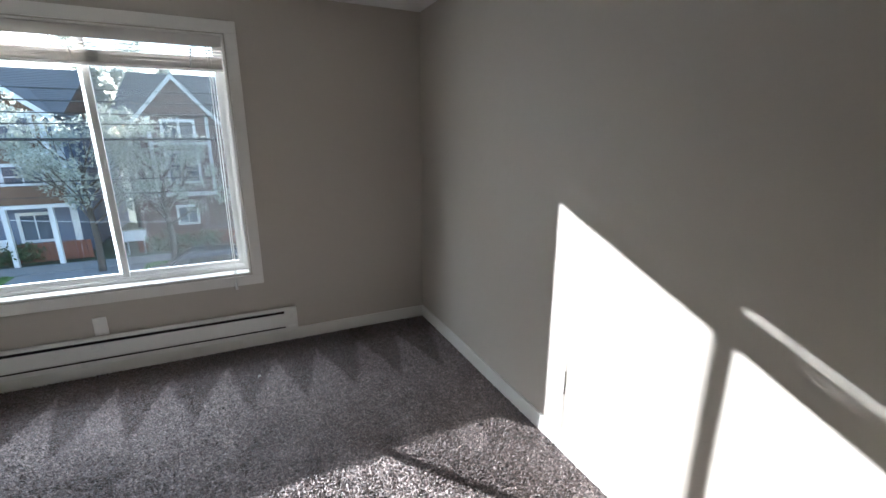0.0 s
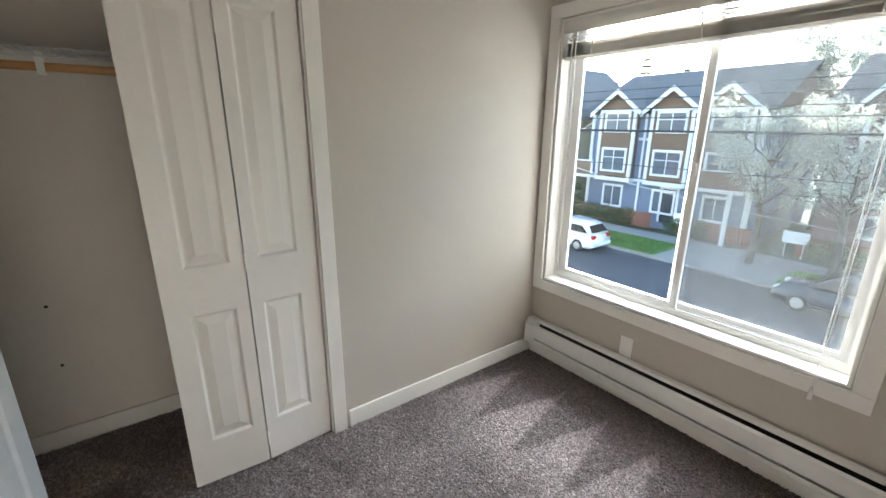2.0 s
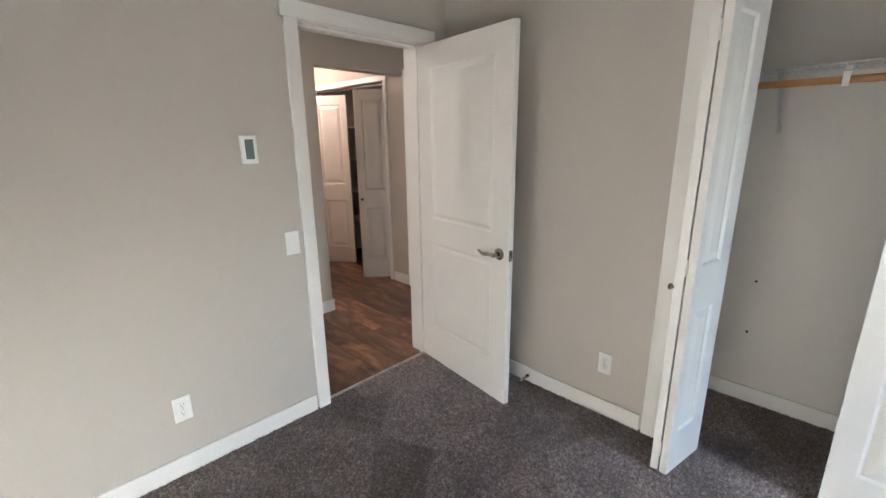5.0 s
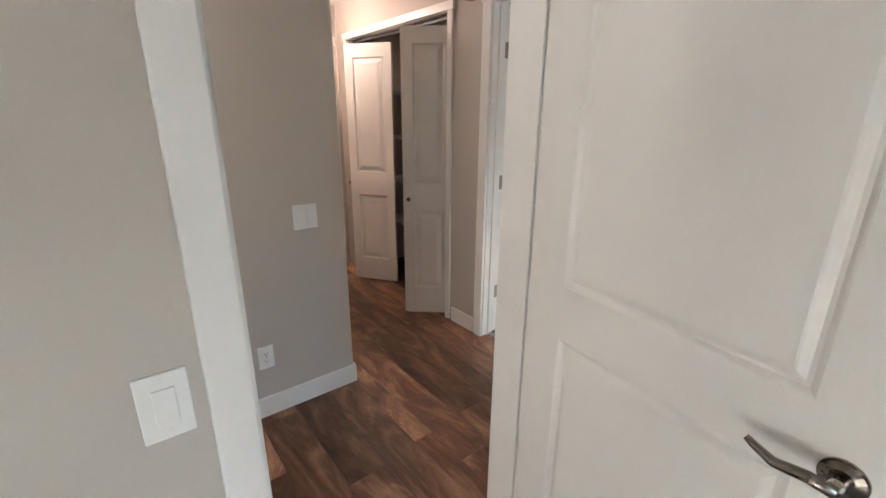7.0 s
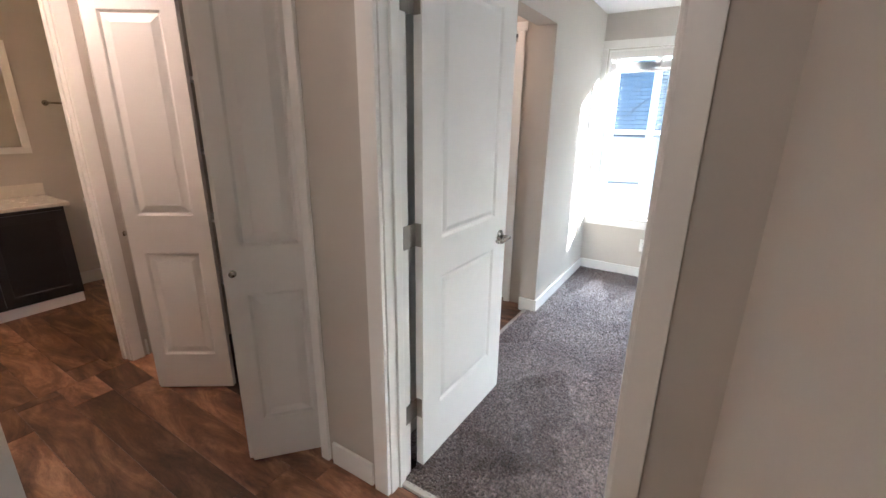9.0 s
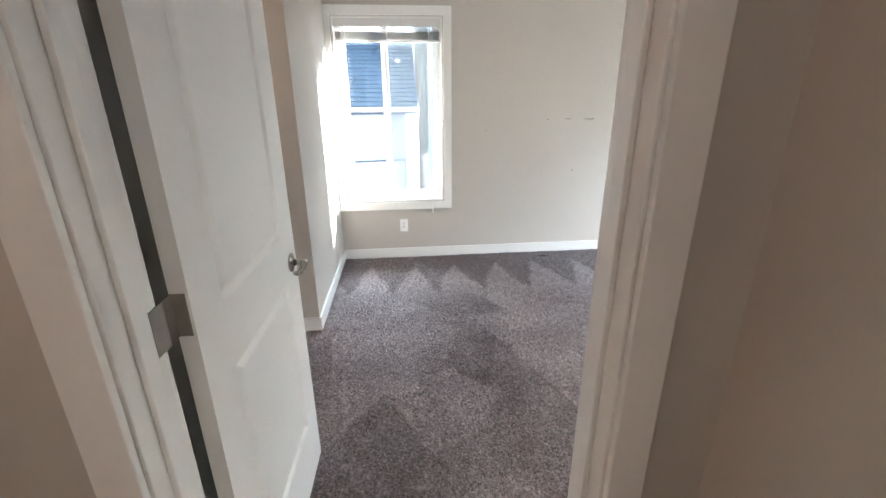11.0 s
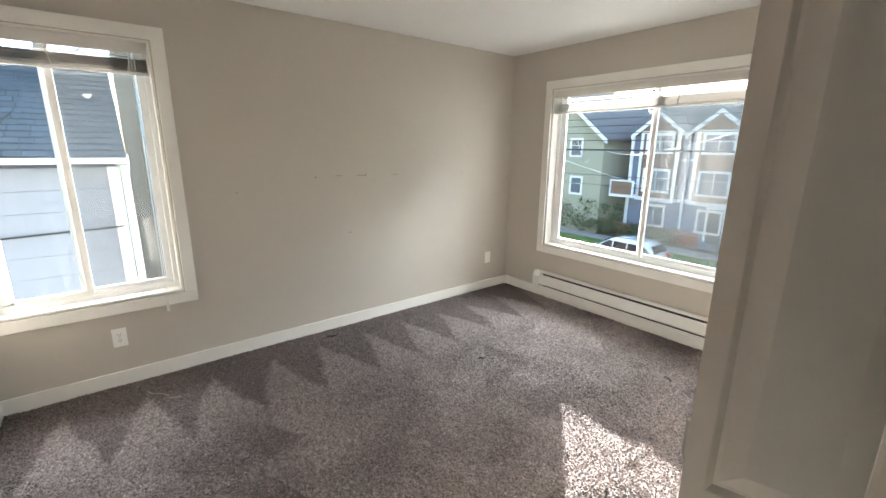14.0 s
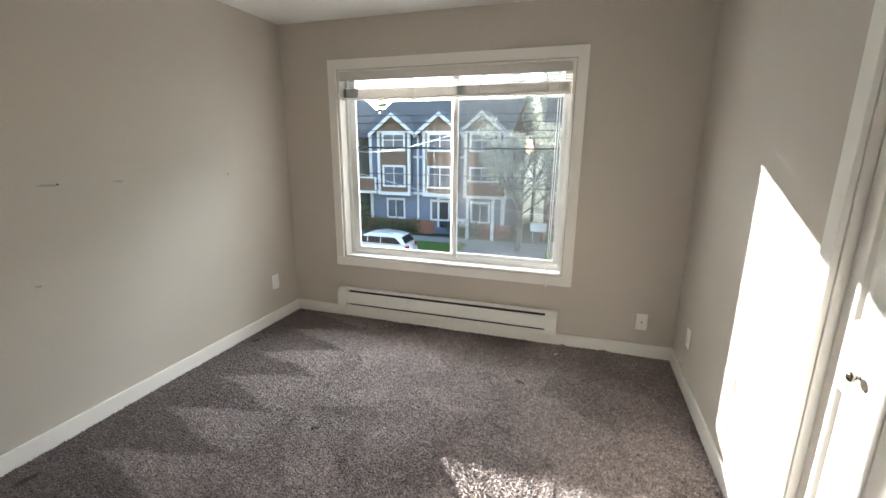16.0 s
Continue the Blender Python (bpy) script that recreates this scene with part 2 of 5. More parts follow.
WIRE = surface("shelf_wire", (.62, .63, .62), .35, var=.05, scale=40, bump=0)
ROD = surface("closet_rod_wood", (.50, .26, .10), .45, var=.18, scale=6, fine=90, stretch=(8, 1, 8), bump=.08)
METAL_TRIM = surface("transition_strip", (.60, .56, .51), .42, metal=.4, var=.15, scale=25, bump=.08)
LCD = surface("thermostat_display", (.10, .115, .11), .25, var=.08, scale=30, bump=0)
BLACKW = surface("vanity_laminate", (.022, .020, .021), .38, var=.25, scale=8, fine=120, bump=.05)
STONE = surface("vanity_top", (.72, .66, .56), .25, var=.06, scale=25, fine=140, bump=.03)
CERAM = surface("toilet_china", (.78, .75, .68), .12, var=.02, scale=5, bump=0, coat=.5)
MIRROR = surface("mirror_silver", (.85, .85, .85), .02, metal=1, var=.01, scale=3, bump=0)
SHADE_GLASS = surface("lamp_glass", (.85, .82, .75), .5, var=.03, scale=10, bump=0)
SCUFF = surface("scuff_dark", (.05, .042, .038), .9, var=.3, scale=60, bump=.2)
LINT = surface("white_lint", (.82, .80, .76), .8, var=.05, scale=60, bump=.1)
GLASS = glass_material("window_glass", (.96, .985, .98))
PLANK = plank_material()
SCREEN, _nt, _b = nodes_of("insect_screen")
_b.inputs["Base Color"].default_value, _b.inputs["Roughness"].default_value, _b.inputs["Alpha"].default_value = (.14, .14, .14, 1), .7, .26
SMUDGE = surface("wall_smudge", (.42, .378, .318), .7, var=.15, scale=30, bump=.1)
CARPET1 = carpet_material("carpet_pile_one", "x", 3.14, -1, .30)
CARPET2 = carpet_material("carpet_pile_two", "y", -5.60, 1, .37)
UNDER = surface("subfloor", (.05, .04, .035), .9, var=.2, scale=10)


# ---- building helpers ----
def cube(bm, x0, y0, z0, x1, y1, z1):
    v = [bm.verts.new(p) for p in ((x0, y0, z0), (x1, y0, z0), (x1, y1, z0), (x0, y1, z0), (x0, y0, z1), (x1, y0, z1), (x1, y1, z1), (x0, y1, z1))]
    for f in ((0, 3, 2, 1), (4, 5, 6, 7), (0, 1, 5, 4), (1, 2, 6, 5), (2, 3, 7, 6), (3, 0, 4, 7)):
        bm.faces.new([v[i] for i in f])


def block(*boxes, bevel=0.0, seg=2):
    bm = bmesh.new()
    for b in boxes:
        cube(bm, *b)
    if bevel:
        bmesh.ops.bevel(bm, geom=bm.edges[:], offset=bevel, segments=seg, profile=.6, affect="EDGES")
    return bm


def tube(bm, points, radius, n=10, cap=True):
    """A round bar along points; radius: one number or one for each point."""
    pts = [Vector(p) for p in points]
    radii = radius if isinstance(radius, (list, tuple)) else [radius] * len(pts)
    rings, up = [], None
    for i, p in enumerate(pts):
        d = (pts[min(i + 1, len(pts) - 1)] - pts[max(i - 1, 0)]).normalized()
        if up is None:
            up = d.orthogonal().normalized()
        side = d.cross(up)
        side = side.normalized() if side.length > 1e-6 else d.orthogonal().normalized()
        up = side.cross(d).normalized()
        rings.append([bm.verts.new(p + radii[i] * (math.cos(a) * up + math.sin(a) * side)) for a in (2 * math.pi * k / n for k in range(n))])
    for a, b in zip(rings, rings[1:]):
        for k in range(n):
            bm.faces.new((a[k], a[(k + 1) % n], b[(k + 1) % n], b[k]))
    if cap:
        bm.faces.new(rings[0][::-1])
        bm.faces.new(rings[-1])
    return bm


def rod(points, radius, n=10):
    return tube(bmesh.new(), points, radius, n)


def sheet(bm, rows):
    """A skin through rows of points."""
    vs = [[bm.verts.new(p) for p in r] for r in rows]
    for a, b in zip(vs, vs[1:]):
        for k in range(len(a) - 1):
            bm.faces.new((a[k], a[k + 1], b[k + 1], b[k]))


def prism(bm, outline, axis, a, b):
    """An outline of two coordinates pushed along axis from a to b."""
    def at(p, d):
        return {"x": (d, p[0], p[1]), "y": (p[0], d, p[1]), "z": (p[0], p[1], d)}[axis]
    lo, hi = [bm.verts.new(at(p, a)) for p in outline], [bm.verts.new(at(p, b)) for p in outline]
    n = len(outline)
    bm.faces.new(lo[::-1])
    bm.faces.new(hi)
    for k in range(n):
        bm.faces.new((lo[k], lo[(k + 1) % n], hi[(k + 1) % n], hi[k]))


def part(name, bm, material, parent=None, label="", smooth=False):
    bmesh.ops.recalc_face_normals(bm, faces=bm.faces[:])
    me = bpy.data.meshes.new(name)
    bm.to_mesh(me)
    bm.free()
    me.materials.append(material)
    if smooth:
        me.polygons.foreach_set("use_smooth", [True] * len(me.polygons))
    ob = new(name, me)
    ob.parent = parent
    return tagged(ob, label) if label else ob


def thing(name, m, label, category, group="", kind=""):
    ob = new(name)
    ob.empty_display_size = .1
    ob.matrix_world = m
    return tagged(ob, label, category, group, kind)


def fixed(name, bm, material, label, category):
    return tagged(part(name, bm, material), label, category, kind="structure")


# ---- walls, floors, ceilings ----
CEILING = 2.375
HEAD = 2.06


def wall_skin(axis, p0, p1, a0, a1, z0, z1, holes):
    """A wall slab with openings cut right through it. axis: the way it faces."""
    us = sorted({a0, a1, *[h[0] for h in holes], *[h[1] for h in holes]})
    ws = sorted({z0, z1, *[max(h[2], z0) for h in holes], *[h[3] for h in holes]})

    def solid(i, j):
        if not (0 <= i < len(us) - 1 and 0 <= j < len(ws) - 1):
            return False
        u, w = (us[i] + us[i + 1]) / 2, (ws[j] + ws[j + 1]) / 2
        return not any(h[0] < u < h[1] and h[2] < w < h[3] for h in holes)

    bm, seen = bmesh.new(), {}

    def v(u, p, w):
        key = (u, p, w)
        if key not in seen:
            seen[key] = bm.verts.new((p, u, w) if axis == "x" else (u, p, w))
        return seen[key]

    for i in range(len(us) - 1):
        for j in range(len(ws) - 1):
            if not solid(i, j):
                continue
            u0, u1, w0, w1 = us[i], us[i + 1], ws[j], ws[j + 1]
            for p in (p0, p1):
                bm.faces.new((v(u0, p, w0), v(u1, p, w0), v(u1, p, w1), v(u0, p, w1)))
            for di, dj, a, b in ((-1, 0, (u0, w0), (u0, w1)), (1, 0, (u1, w0), (u1, w1)), (0, -1, (u0, w0), (u1, w0)), (0, 1, (u0, w1), (u1, w1))):
                if not solid(i + di, j + dj):
                    bm.faces.new((v(a[0], p0, a[1]), v(b[0], p0, b[1]), v(b[0], p1, b[1]), v(a[0], p1, a[1])))
    return bm


def wall(name, axis, p0, p1, a0, a1, holes=(), z0=-.03, z1=CEILING, label="greige painted plaster wall", paint=WALL):
    fixed(name, wall_skin(axis, p0, p1, a0, a1, z0, z1, [(h[0], h[1], h[2] if h[2] else z0 - 1, h[3]) for h in holes]), paint, label, "wall")


# front bedroom
wall("wall_north_1", "y", 3.14, 3.32, -1.72, 1.45, [(-1.513, .017, .56, 2.11)])
wall("wall_east_1", "x", 1.33, 1.45, -1.09, 3.14)
wall("wall_south_1", "y", -1.253, -1.09, -2.31, 2.12, [(-1.42, -.575, 0, HEAD + .02)])
wall("wall_west_1", "x", -1.72, -1.60, -1.09, 3.14, [(.395, 1.68, 0, 2.09)])
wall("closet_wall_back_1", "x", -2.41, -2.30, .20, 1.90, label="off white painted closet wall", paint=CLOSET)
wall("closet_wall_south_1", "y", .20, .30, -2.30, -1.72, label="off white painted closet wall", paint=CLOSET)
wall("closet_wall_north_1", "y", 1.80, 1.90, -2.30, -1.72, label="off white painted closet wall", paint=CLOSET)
# hall, corridor, bathroom
wall("wall_hall_south", "y", -2.45, -2.33, -1.37, 2.12)
wall("wall_hall_east", "x", 2.0, 2.12, -2.33, -1.253)
wall("wall_corridor_east", "x", -1.37, -1.25, -4.25, -2.45)
wall("wall_corridor_head", "y", -2.45, -2.33, -2.31, -1.37, z0=2.09)
wall("wall_hall_west", "x", -2.43, -2.31, -4.25, -1.253, [(-2.27, -1.43, 0, HEAD + .02), (-4.06, -2.63, 0, 2.09)])
wall("linen_wall_back", "x", -3.12, -3.02, -4.16, -2.53)
wall("linen_wall_north", "y", -2.63, -2.535, -3.02, -2.43)
wall("linen_wall_south", "y", -4.16, -4.07, -3.02, -2.43)
wall("wall_bath_north", "y", -4.37, -4.25, -4.0, -1.0, [(-2.21, -1.43, 0, HEAD)])
wall("wall_bath_south", "y", -6.17, -6.05, -4.0, -1.0)
wall("wall_bath_west", "x", -4.0, -3.88, -6.05, -4.37)
wall("wall_bath_east", "x", -1.12, -1.0, -6.05, -4.37)
# corner bedroom
wall("wall_east_2", "x", -2.53, -2.42, -1.07, 1.65, [(-1.07, .005, 0, 2.09)])
wall("closet_wall_north_2", "y", .01, .10, -2.42, -1.72)
wall("wall_east_3", "x", -2.43, -2.31, -1.252, -1.072)
wall("wall_north_2", "y", 1.65, 1.83, -5.78, -2.30, [(-5.09, -3.315, .54, 2.015)])
wall("wall_west_2", "x", -5.78, -5.60, -4.0, 1.65, [(-2.335, -1.435, .55, 2.075)])
wall("wall_south_2", "y", -2.52, -2.388, -5.60, -2.43, [(-4.272, -3.56, 0, 2.07)])
wall("alcove_wall_west", "x", -4.49, -4.37, -4.0, -2.52, [(-3.50, -2.68, 0, 2.08)])
wall("alcove_wall_east", "x", -3.56, -3.44, -4.0, -2.52)
wall("alcove_wall_south", "y", -4.12, -4.0, -5.78, -3.44)
for nm, b in (("ceiling_1", (-2.42, -1.15, 1.45, 3.32)), ("ceiling_2", (-5.78, -4.12, -2.42, 1.83)), ("ceiling_hall", (-2.42, -6.17, 2.12, -1.15)), ("ceiling_bath", (-4.0, -6.17, -2.42, -4.12))):
    fixed(nm, block((b[0], b[1], CEILING, b[2], b[3], CEILING + .16)), CEIL, "white flat painted ceiling", "ceiling")


def carpet(name, x0, y0, x1, y1, material, ridges, zones):
    """Carpet laid over the floor in zones (x0, y0, x1, y1), its pile uneven, with a few ridges (from, to, height), and its tufts."""
    nx, ny = int((x1 - x0) / .025), int((y1 - y0) / .025)
    rows = []

    def inside(x, y):
        return any(a <= x <= c and b <= y <= d for a, b, c, d in zones)

    for j in range(ny + 1):
        y = y0 + (y1 - y0) * j / ny
        row = []
        for i in range(nx + 1):
            x = x0 + (x1 - x0) * i / nx
            z = .0035 * noise.noise((x * 3.1, y * 3.1, 0)) + .0022 * noise.noise((x * 17, y * 17, 4))
            for (ax, ay), (bx, by), hgt in ridges:
                d = Vector((bx - ax, by - ay))
                s = max(0, min(1, ((x - ax) * d.x + (y - ay) * d.y) / d.length_squared))
                off = math.hypot(x - ax - s * d.x, y - ay - s * d.y) + .012 * noise.noise((x * 8, y * 8, 9))
                z += 2.0 * hgt * math.exp(-(off / .022) ** 2)
            row.append((x, y, z))
        rows.append(row)
    bm = bmesh.new()
    vs = [[bm.verts.new(p) for p in r] for r in rows]
    for a, b in zip(vs, vs[1:]):
        for k in range(nx):
            if inside((a[k].co.x + a[k + 1].co.x) / 2, (a[k].co.y + b[k].co.y) / 2):
                bm.faces.new((a[k], a[k + 1], b[k + 1], b[k]))
    bmesh.ops.delete(bm, geom=[v for v in bm.verts if not v.link_faces], context="VERTS")
    ob = fixed(name, bm, material, "taupe brown cut pile carpet, vacuum strokes shaded into its colour", "carpet")
    ob.data.polygons.foreach_set("use_smooth", [True] * len(ob.data.polygons))
    # tufts: small leaning pyramids, one mesh for the whole carpet
    rng, step = np.random.default_rng(int(-x0 * 100)), .0105
    base = np.array([[p for p in r] for r in rows])
    gx, gy = np.meshgrid(np.arange(x0 + .006, x1 - .006, step), np.arange(y0 + .006, y1 - .006, step))
    c = np.stack([gx.ravel(), gy.ravel()], 1) + rng.uniform(-.0045, .0045, (gx.size, 2))
    keep = np.zeros(len(c), bool)
    for a, b, cx, d in zones:
        keep |= (c[:, 0] > a) & (c[:, 0] < cx) & (c[:, 1] > b) & (c[:, 1] < d)
    c = c[keep]
    n = len(c)
    iz = base[np.clip(((c[:, 1] - y0) / (y1 - y0) * ny).round().astype(int), 0, ny), np.clip(((c[:, 0] - x0) / (x1 - x0) * nx).round().astype(int), 0, nx), 2]
    turn, wide, tall = rng.uniform(0, 6.283, n), rng.uniform(.0055, .0092, n), rng.uniform(.006, .0125, n)
    v = np.zeros((n, 4, 3))
    for k in range(3):
        v[:, k, 0], v[:, k, 1], v[:, k, 2] = c[:, 0] + wide * np.cos(turn + k * 2.094), c[:, 1] + wide * np.sin(turn + k * 2.094), iz - .001
    lean = rng.uniform(-.005, .005, (n, 2))
    v[:, 3, 0], v[:, 3, 1], v[:, 3, 2] = c[:, 0] + lean[:, 0], c[:, 1] + lean[:, 1], iz + tall
    loops = (np.arange(n)[:, None] * 4 + np.array([0, 1, 3, 1, 2, 3, 2, 0, 3])).ravel()
    me = bpy.data.meshes.new("carpet_tufts")
    me.vertices.add(n * 4)
    me.vertices.foreach_set("co", v.ravel())
    me.loops.add(n * 9)
    me.loops.foreach_set("vertex_index", loops)
    me.polygons.add(n * 3)
    me.polygons.foreach_set("loop_start", np.arange(n * 3) * 3)
    me.update(calc_edges=True)
    me.materials.append(material)
    tagged(new("carpet_tufts", me), "short cut pile tufts standing on the carpet", "carpet pile", kind="stuff")


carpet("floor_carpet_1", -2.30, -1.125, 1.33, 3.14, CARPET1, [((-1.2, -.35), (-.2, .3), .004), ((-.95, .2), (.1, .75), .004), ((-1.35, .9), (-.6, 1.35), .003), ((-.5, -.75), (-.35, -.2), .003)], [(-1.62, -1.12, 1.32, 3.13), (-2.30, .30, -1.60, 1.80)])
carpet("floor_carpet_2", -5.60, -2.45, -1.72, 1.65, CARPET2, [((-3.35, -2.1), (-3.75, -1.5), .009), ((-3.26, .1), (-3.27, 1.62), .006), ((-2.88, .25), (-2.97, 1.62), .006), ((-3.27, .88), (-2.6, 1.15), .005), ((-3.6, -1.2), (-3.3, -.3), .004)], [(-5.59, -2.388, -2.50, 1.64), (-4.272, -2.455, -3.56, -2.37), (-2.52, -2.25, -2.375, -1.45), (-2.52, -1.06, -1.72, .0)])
fixed("subfloor", block((-5.78, -6.17, -.30, 2.12, 1.83, -.03), (-1.72, 1.84, -.30, 1.45, 3.32, -.03)), UNDER, "dark subfloor slab under the floors", "floor")

fixed("lower_storey", block((-5.78, -6.17, -5.1, 2.12, 1.83, -.301), (-1.72, 1.84, -5.1, 1.45, 3.32, -.301)), CEIL, "pale plastered lower storey under the rooms", "building")


# ---- baseboards, casings, thresholds ----
def baseboard(x0, y0, x1, y1, nx, ny, h=.095, t=.014):
    """A baseboard along a wall face from one point to the other; (nx, ny) points into the room."""
    ob = fixed("baseboard", block((min(x0, x1, x0 + nx * t, x1 + nx * t), min(y0, y1, y0 + ny * t, y1 + ny * t), -.012,
                                  max(x0, x1, x0 + nx * t, x1 + nx * t), max(y0, y1, y0 + ny * t, y1 + ny * t), h), bevel=.003), TRIM, "white painted wooden baseboard", "baseboard")
    return ob


for b in ((-1.584, 3.14, 1.314, 3.14, 0, -1), (1.33, -1.074, 1.33, 3.14, -1, 0), (-.505, -1.09, 1.33, -1.09, 0, 1), (-1.60, 1.755, -1.60, 3.14, 1, 0),
          (-1.60, -1.09, -1.60, .325, 1, 0), (-2.30, .314, -2.30, 1.786, 1, 0), (-2.30, .30, -1.72, .30, 0, 1), (-2.30, 1.80, -1.72, 1.80, 0, -1),
          (-1.384, -2.33, 2.0, -2.33, 0, 1), (-1.37, -4.25, -1.37, -2.33, -1, 0), (-2.31, -2.575, -2.31, -2.345, 1, 0), (-2.296, -1.253, -1.49, -1.253, 0, -1), (-.50, -1.253, 2.0, -1.253, 0, -1),
          (-2.31, -1.37, -2.31, -1.267, 1, 0), (-2.296, -4.25, -2.285, -4.25, 0, 1), (-3.88, -6.05, -2.46, -6.05, 0, 1),
          (-5.586, 1.65, -2.544, 1.65, 0, -1), (-5.60, -2.374, -5.60, 1.65, 1, 0), (-5.60, -2.388, -4.258, -2.388, 0, 1), (-4.272, -2.52, -4.272, -2.388, 1, 0),
          (-2.53, .072, -2.53, 1.65, -1, 0), (-2.43, -1.37, -2.43, -1.145, -1, 0), (-3.56, -2.388, -3.28, -2.388, 0, 1), (-3.56, -4.0, -3.56, -2.52, -1, 0), (-4.37, -4.0, -3.574, -4.0, 0, 1)):
    baseboard(*b)


def casing(name, m, w, h, both=True, thick=.12, leg=.07, stop=True, label="white painted door casing and jamb", far=True):
    """Casing boards round an opening of width w and height h, jamb boards in it and a stop. Local x runs along the wall, y through it."""
    boxes = [(-.02, 0, -.012, 0, thick, h), (w, 0, -.012, w + .02, thick, h), (-.02, 0, h, w + .02, thick, h + .02)]
    for y0, y1 in ((-.018, -.001),) + (((thick + .001, thick + .018),) if both else ()):
        boxes += [(-.006 - leg, y0, -.012, -.006, y1, h + .005), (w + .006, y0, -.012, w + .006 + leg, y1, h + .005),
                  (-.02 - leg, y0 - .004 * (y0 < 0), h + .005, w + .02 + leg, y1 + .004 * (y0 > 0), h + .012 + leg)]
    if stop:
        boxes += [(.0005, .042, -.012, .012, .078, h - .0005), (w - .012, .042, -.012, w - .0005, .078, h - .0005), (.0125, .042, h - .012, w - .0125, .078, h - .0005)]
    if not far:
        boxes = [b for b in boxes if b[0] < w]
    ob = fixed(name, block(*boxes, bevel=.003), TRIM, label, "door casing")
    ob.matrix_world = m
    return ob


casing("trim_door_1", pose(-.595, -1.09, 0, 0, 0, 180), .805, HEAD, thick=.163)
casing("trim_door_2", pose(-2.43, -1.462, 0, 0, 0, -90), .788, HEAD)
casing("trim_closet_1", pose(-1.60, .415, 0, 0, 0, 90), 1.245, 2.07, both=False, stop=False, label="white painted closet casing and jamb")
casing("trim_closet_2", pose(-2.53, -.015, 0, 0, 0, -90), 1.035, 2.07, both=False, thick=.11, stop=False, label="white painted closet casing and jamb", far=False)
fixed("trim_closet_3", block((-2.449, -1.142, -.012, -2.431, -1.072, 2.07), (-2.43, -1.0715, -.012, -2.31, -1.052, 2.07), bevel=.003), TRIM, "white painted closet casing and jamb", "door casing")
casing("trim_linen", pose(-2.31, -4.04, 0, 0, 0, 90), 1.39, 2.07, both=False, stop=False, leg=.045, label="white painted linen closet casing and jamb")
casing("trim_bath", pose(-1.45, -4.25, 0, 0, 0, 180), .74, 2.04, both=False, label="white painted bathroom door casing")
casing("trim_alcove", pose(-4.37, -3.48, 0, 0, 0, 90), .78, 2.06, both=False, stop=False, leg=.05, label="cream painted closet casing in the alcove")
for nm, b in (("threshold_1", (-1.40, -1.135, -.012, -.595, -1.108, .004)), ("threshold_2", (-2.388, -2.25, -.012, -2.36, -1.45, .004)), ("threshold_3", (-4.272, -2.475, -.012, -3.56, -2.445, .004))):
    fixed(nm, block(b, bevel=.004), METAL_TRIM, "worn metal strip between carpet and vinyl planks", "threshold")
for nm, b in (("track_closet_1", (-1.665, .417, 2.048, -1.635, 1.658, 2.069)), ("track_linen", (-2.385, -4.038, 2.046, -2.355, -2.652, 2.068)), ("track_closet_2", (-2.50, -1.048, 2.048, -2.47, -.017, 2.069)), ("track_alcove", (-4.435, -3.478, 2.036, -4.405, -2.702, 2.058))):
    fixed(nm, block(b, bevel=.002), FIN, "dark metal sliding track under a closet head", "track")


# ---- doors ----
def panelled(w, h, t, panels, rings):
    """A door leaf with moulded panels on both faces. rings: (inset, depth) steps from the panel's edge inwards."""
    bm = bmesh.new()
    xs, zs = sorted({0, w, *[p[0] for p in panels], *[p[1] for p in panels]}), sorted({0, h, *[p[2] for p in panels], *[p[3] for p in panels]})
    for s in (-1, 1):
        def q(x, z, d=0):
            return bm.verts.new((x, s * (t / 2 - d), z))
        for i in range(len(xs) - 1):
            for j in range(len(zs) - 1):
                x0, x1, z0, z1 = xs[i], xs[i + 1], zs[j], zs[j + 1]
                if not any(p[0] <= x0 and x1 <= p[1] and p[2] <= z0 and z1 <= p[3] for p in panels):
                    bm.faces.new((q(x0, z0), q(x1, z0), q(x1, z1), q(x0, z1)))
                    continue
                last = None
                for ins, dep in ((0, 0), *rings):
                    ring = [q(x0 + ins, z0 + ins, dep), q(x1 - ins, z0 + ins, dep), q(x1 - ins, z1 - ins, dep), q(x0 + ins, z1 - ins, dep)]
                    if last:
                        for k in range(4):
                            bm.faces.new((last[k], last[(k + 1) % 4], ring[(k + 1) % 4], ring[k]))
                    last = ring
                bm.faces.new(last)
    bmesh.ops.remove_doubles(bm, verts=bm.verts[:], dist=1e-5)
    e = t / 2
    for a in (((0, -e, 0), (0, e, 0), (0, e, h), (0, -e, h)), ((w, -e, 0), (w, e, 0), (w, e, h), (w, -e, h)), ((0, -e, 0), (w, -e, 0), (w, e, 0), (0, e, 0)), ((0, -e, h), (w, -e, h), (w, e, h), (0, e, h))):
        bm.faces.new([bm.verts.new(p) for p in a])
    return bm


FLATTISH = ((.004, .002), (.012, .009), (.020, .0095), (.034, .0035), (.040, .002))
RAISED = ((.003, .002), (.011, .010), (.017, .010), (.050, .0015))


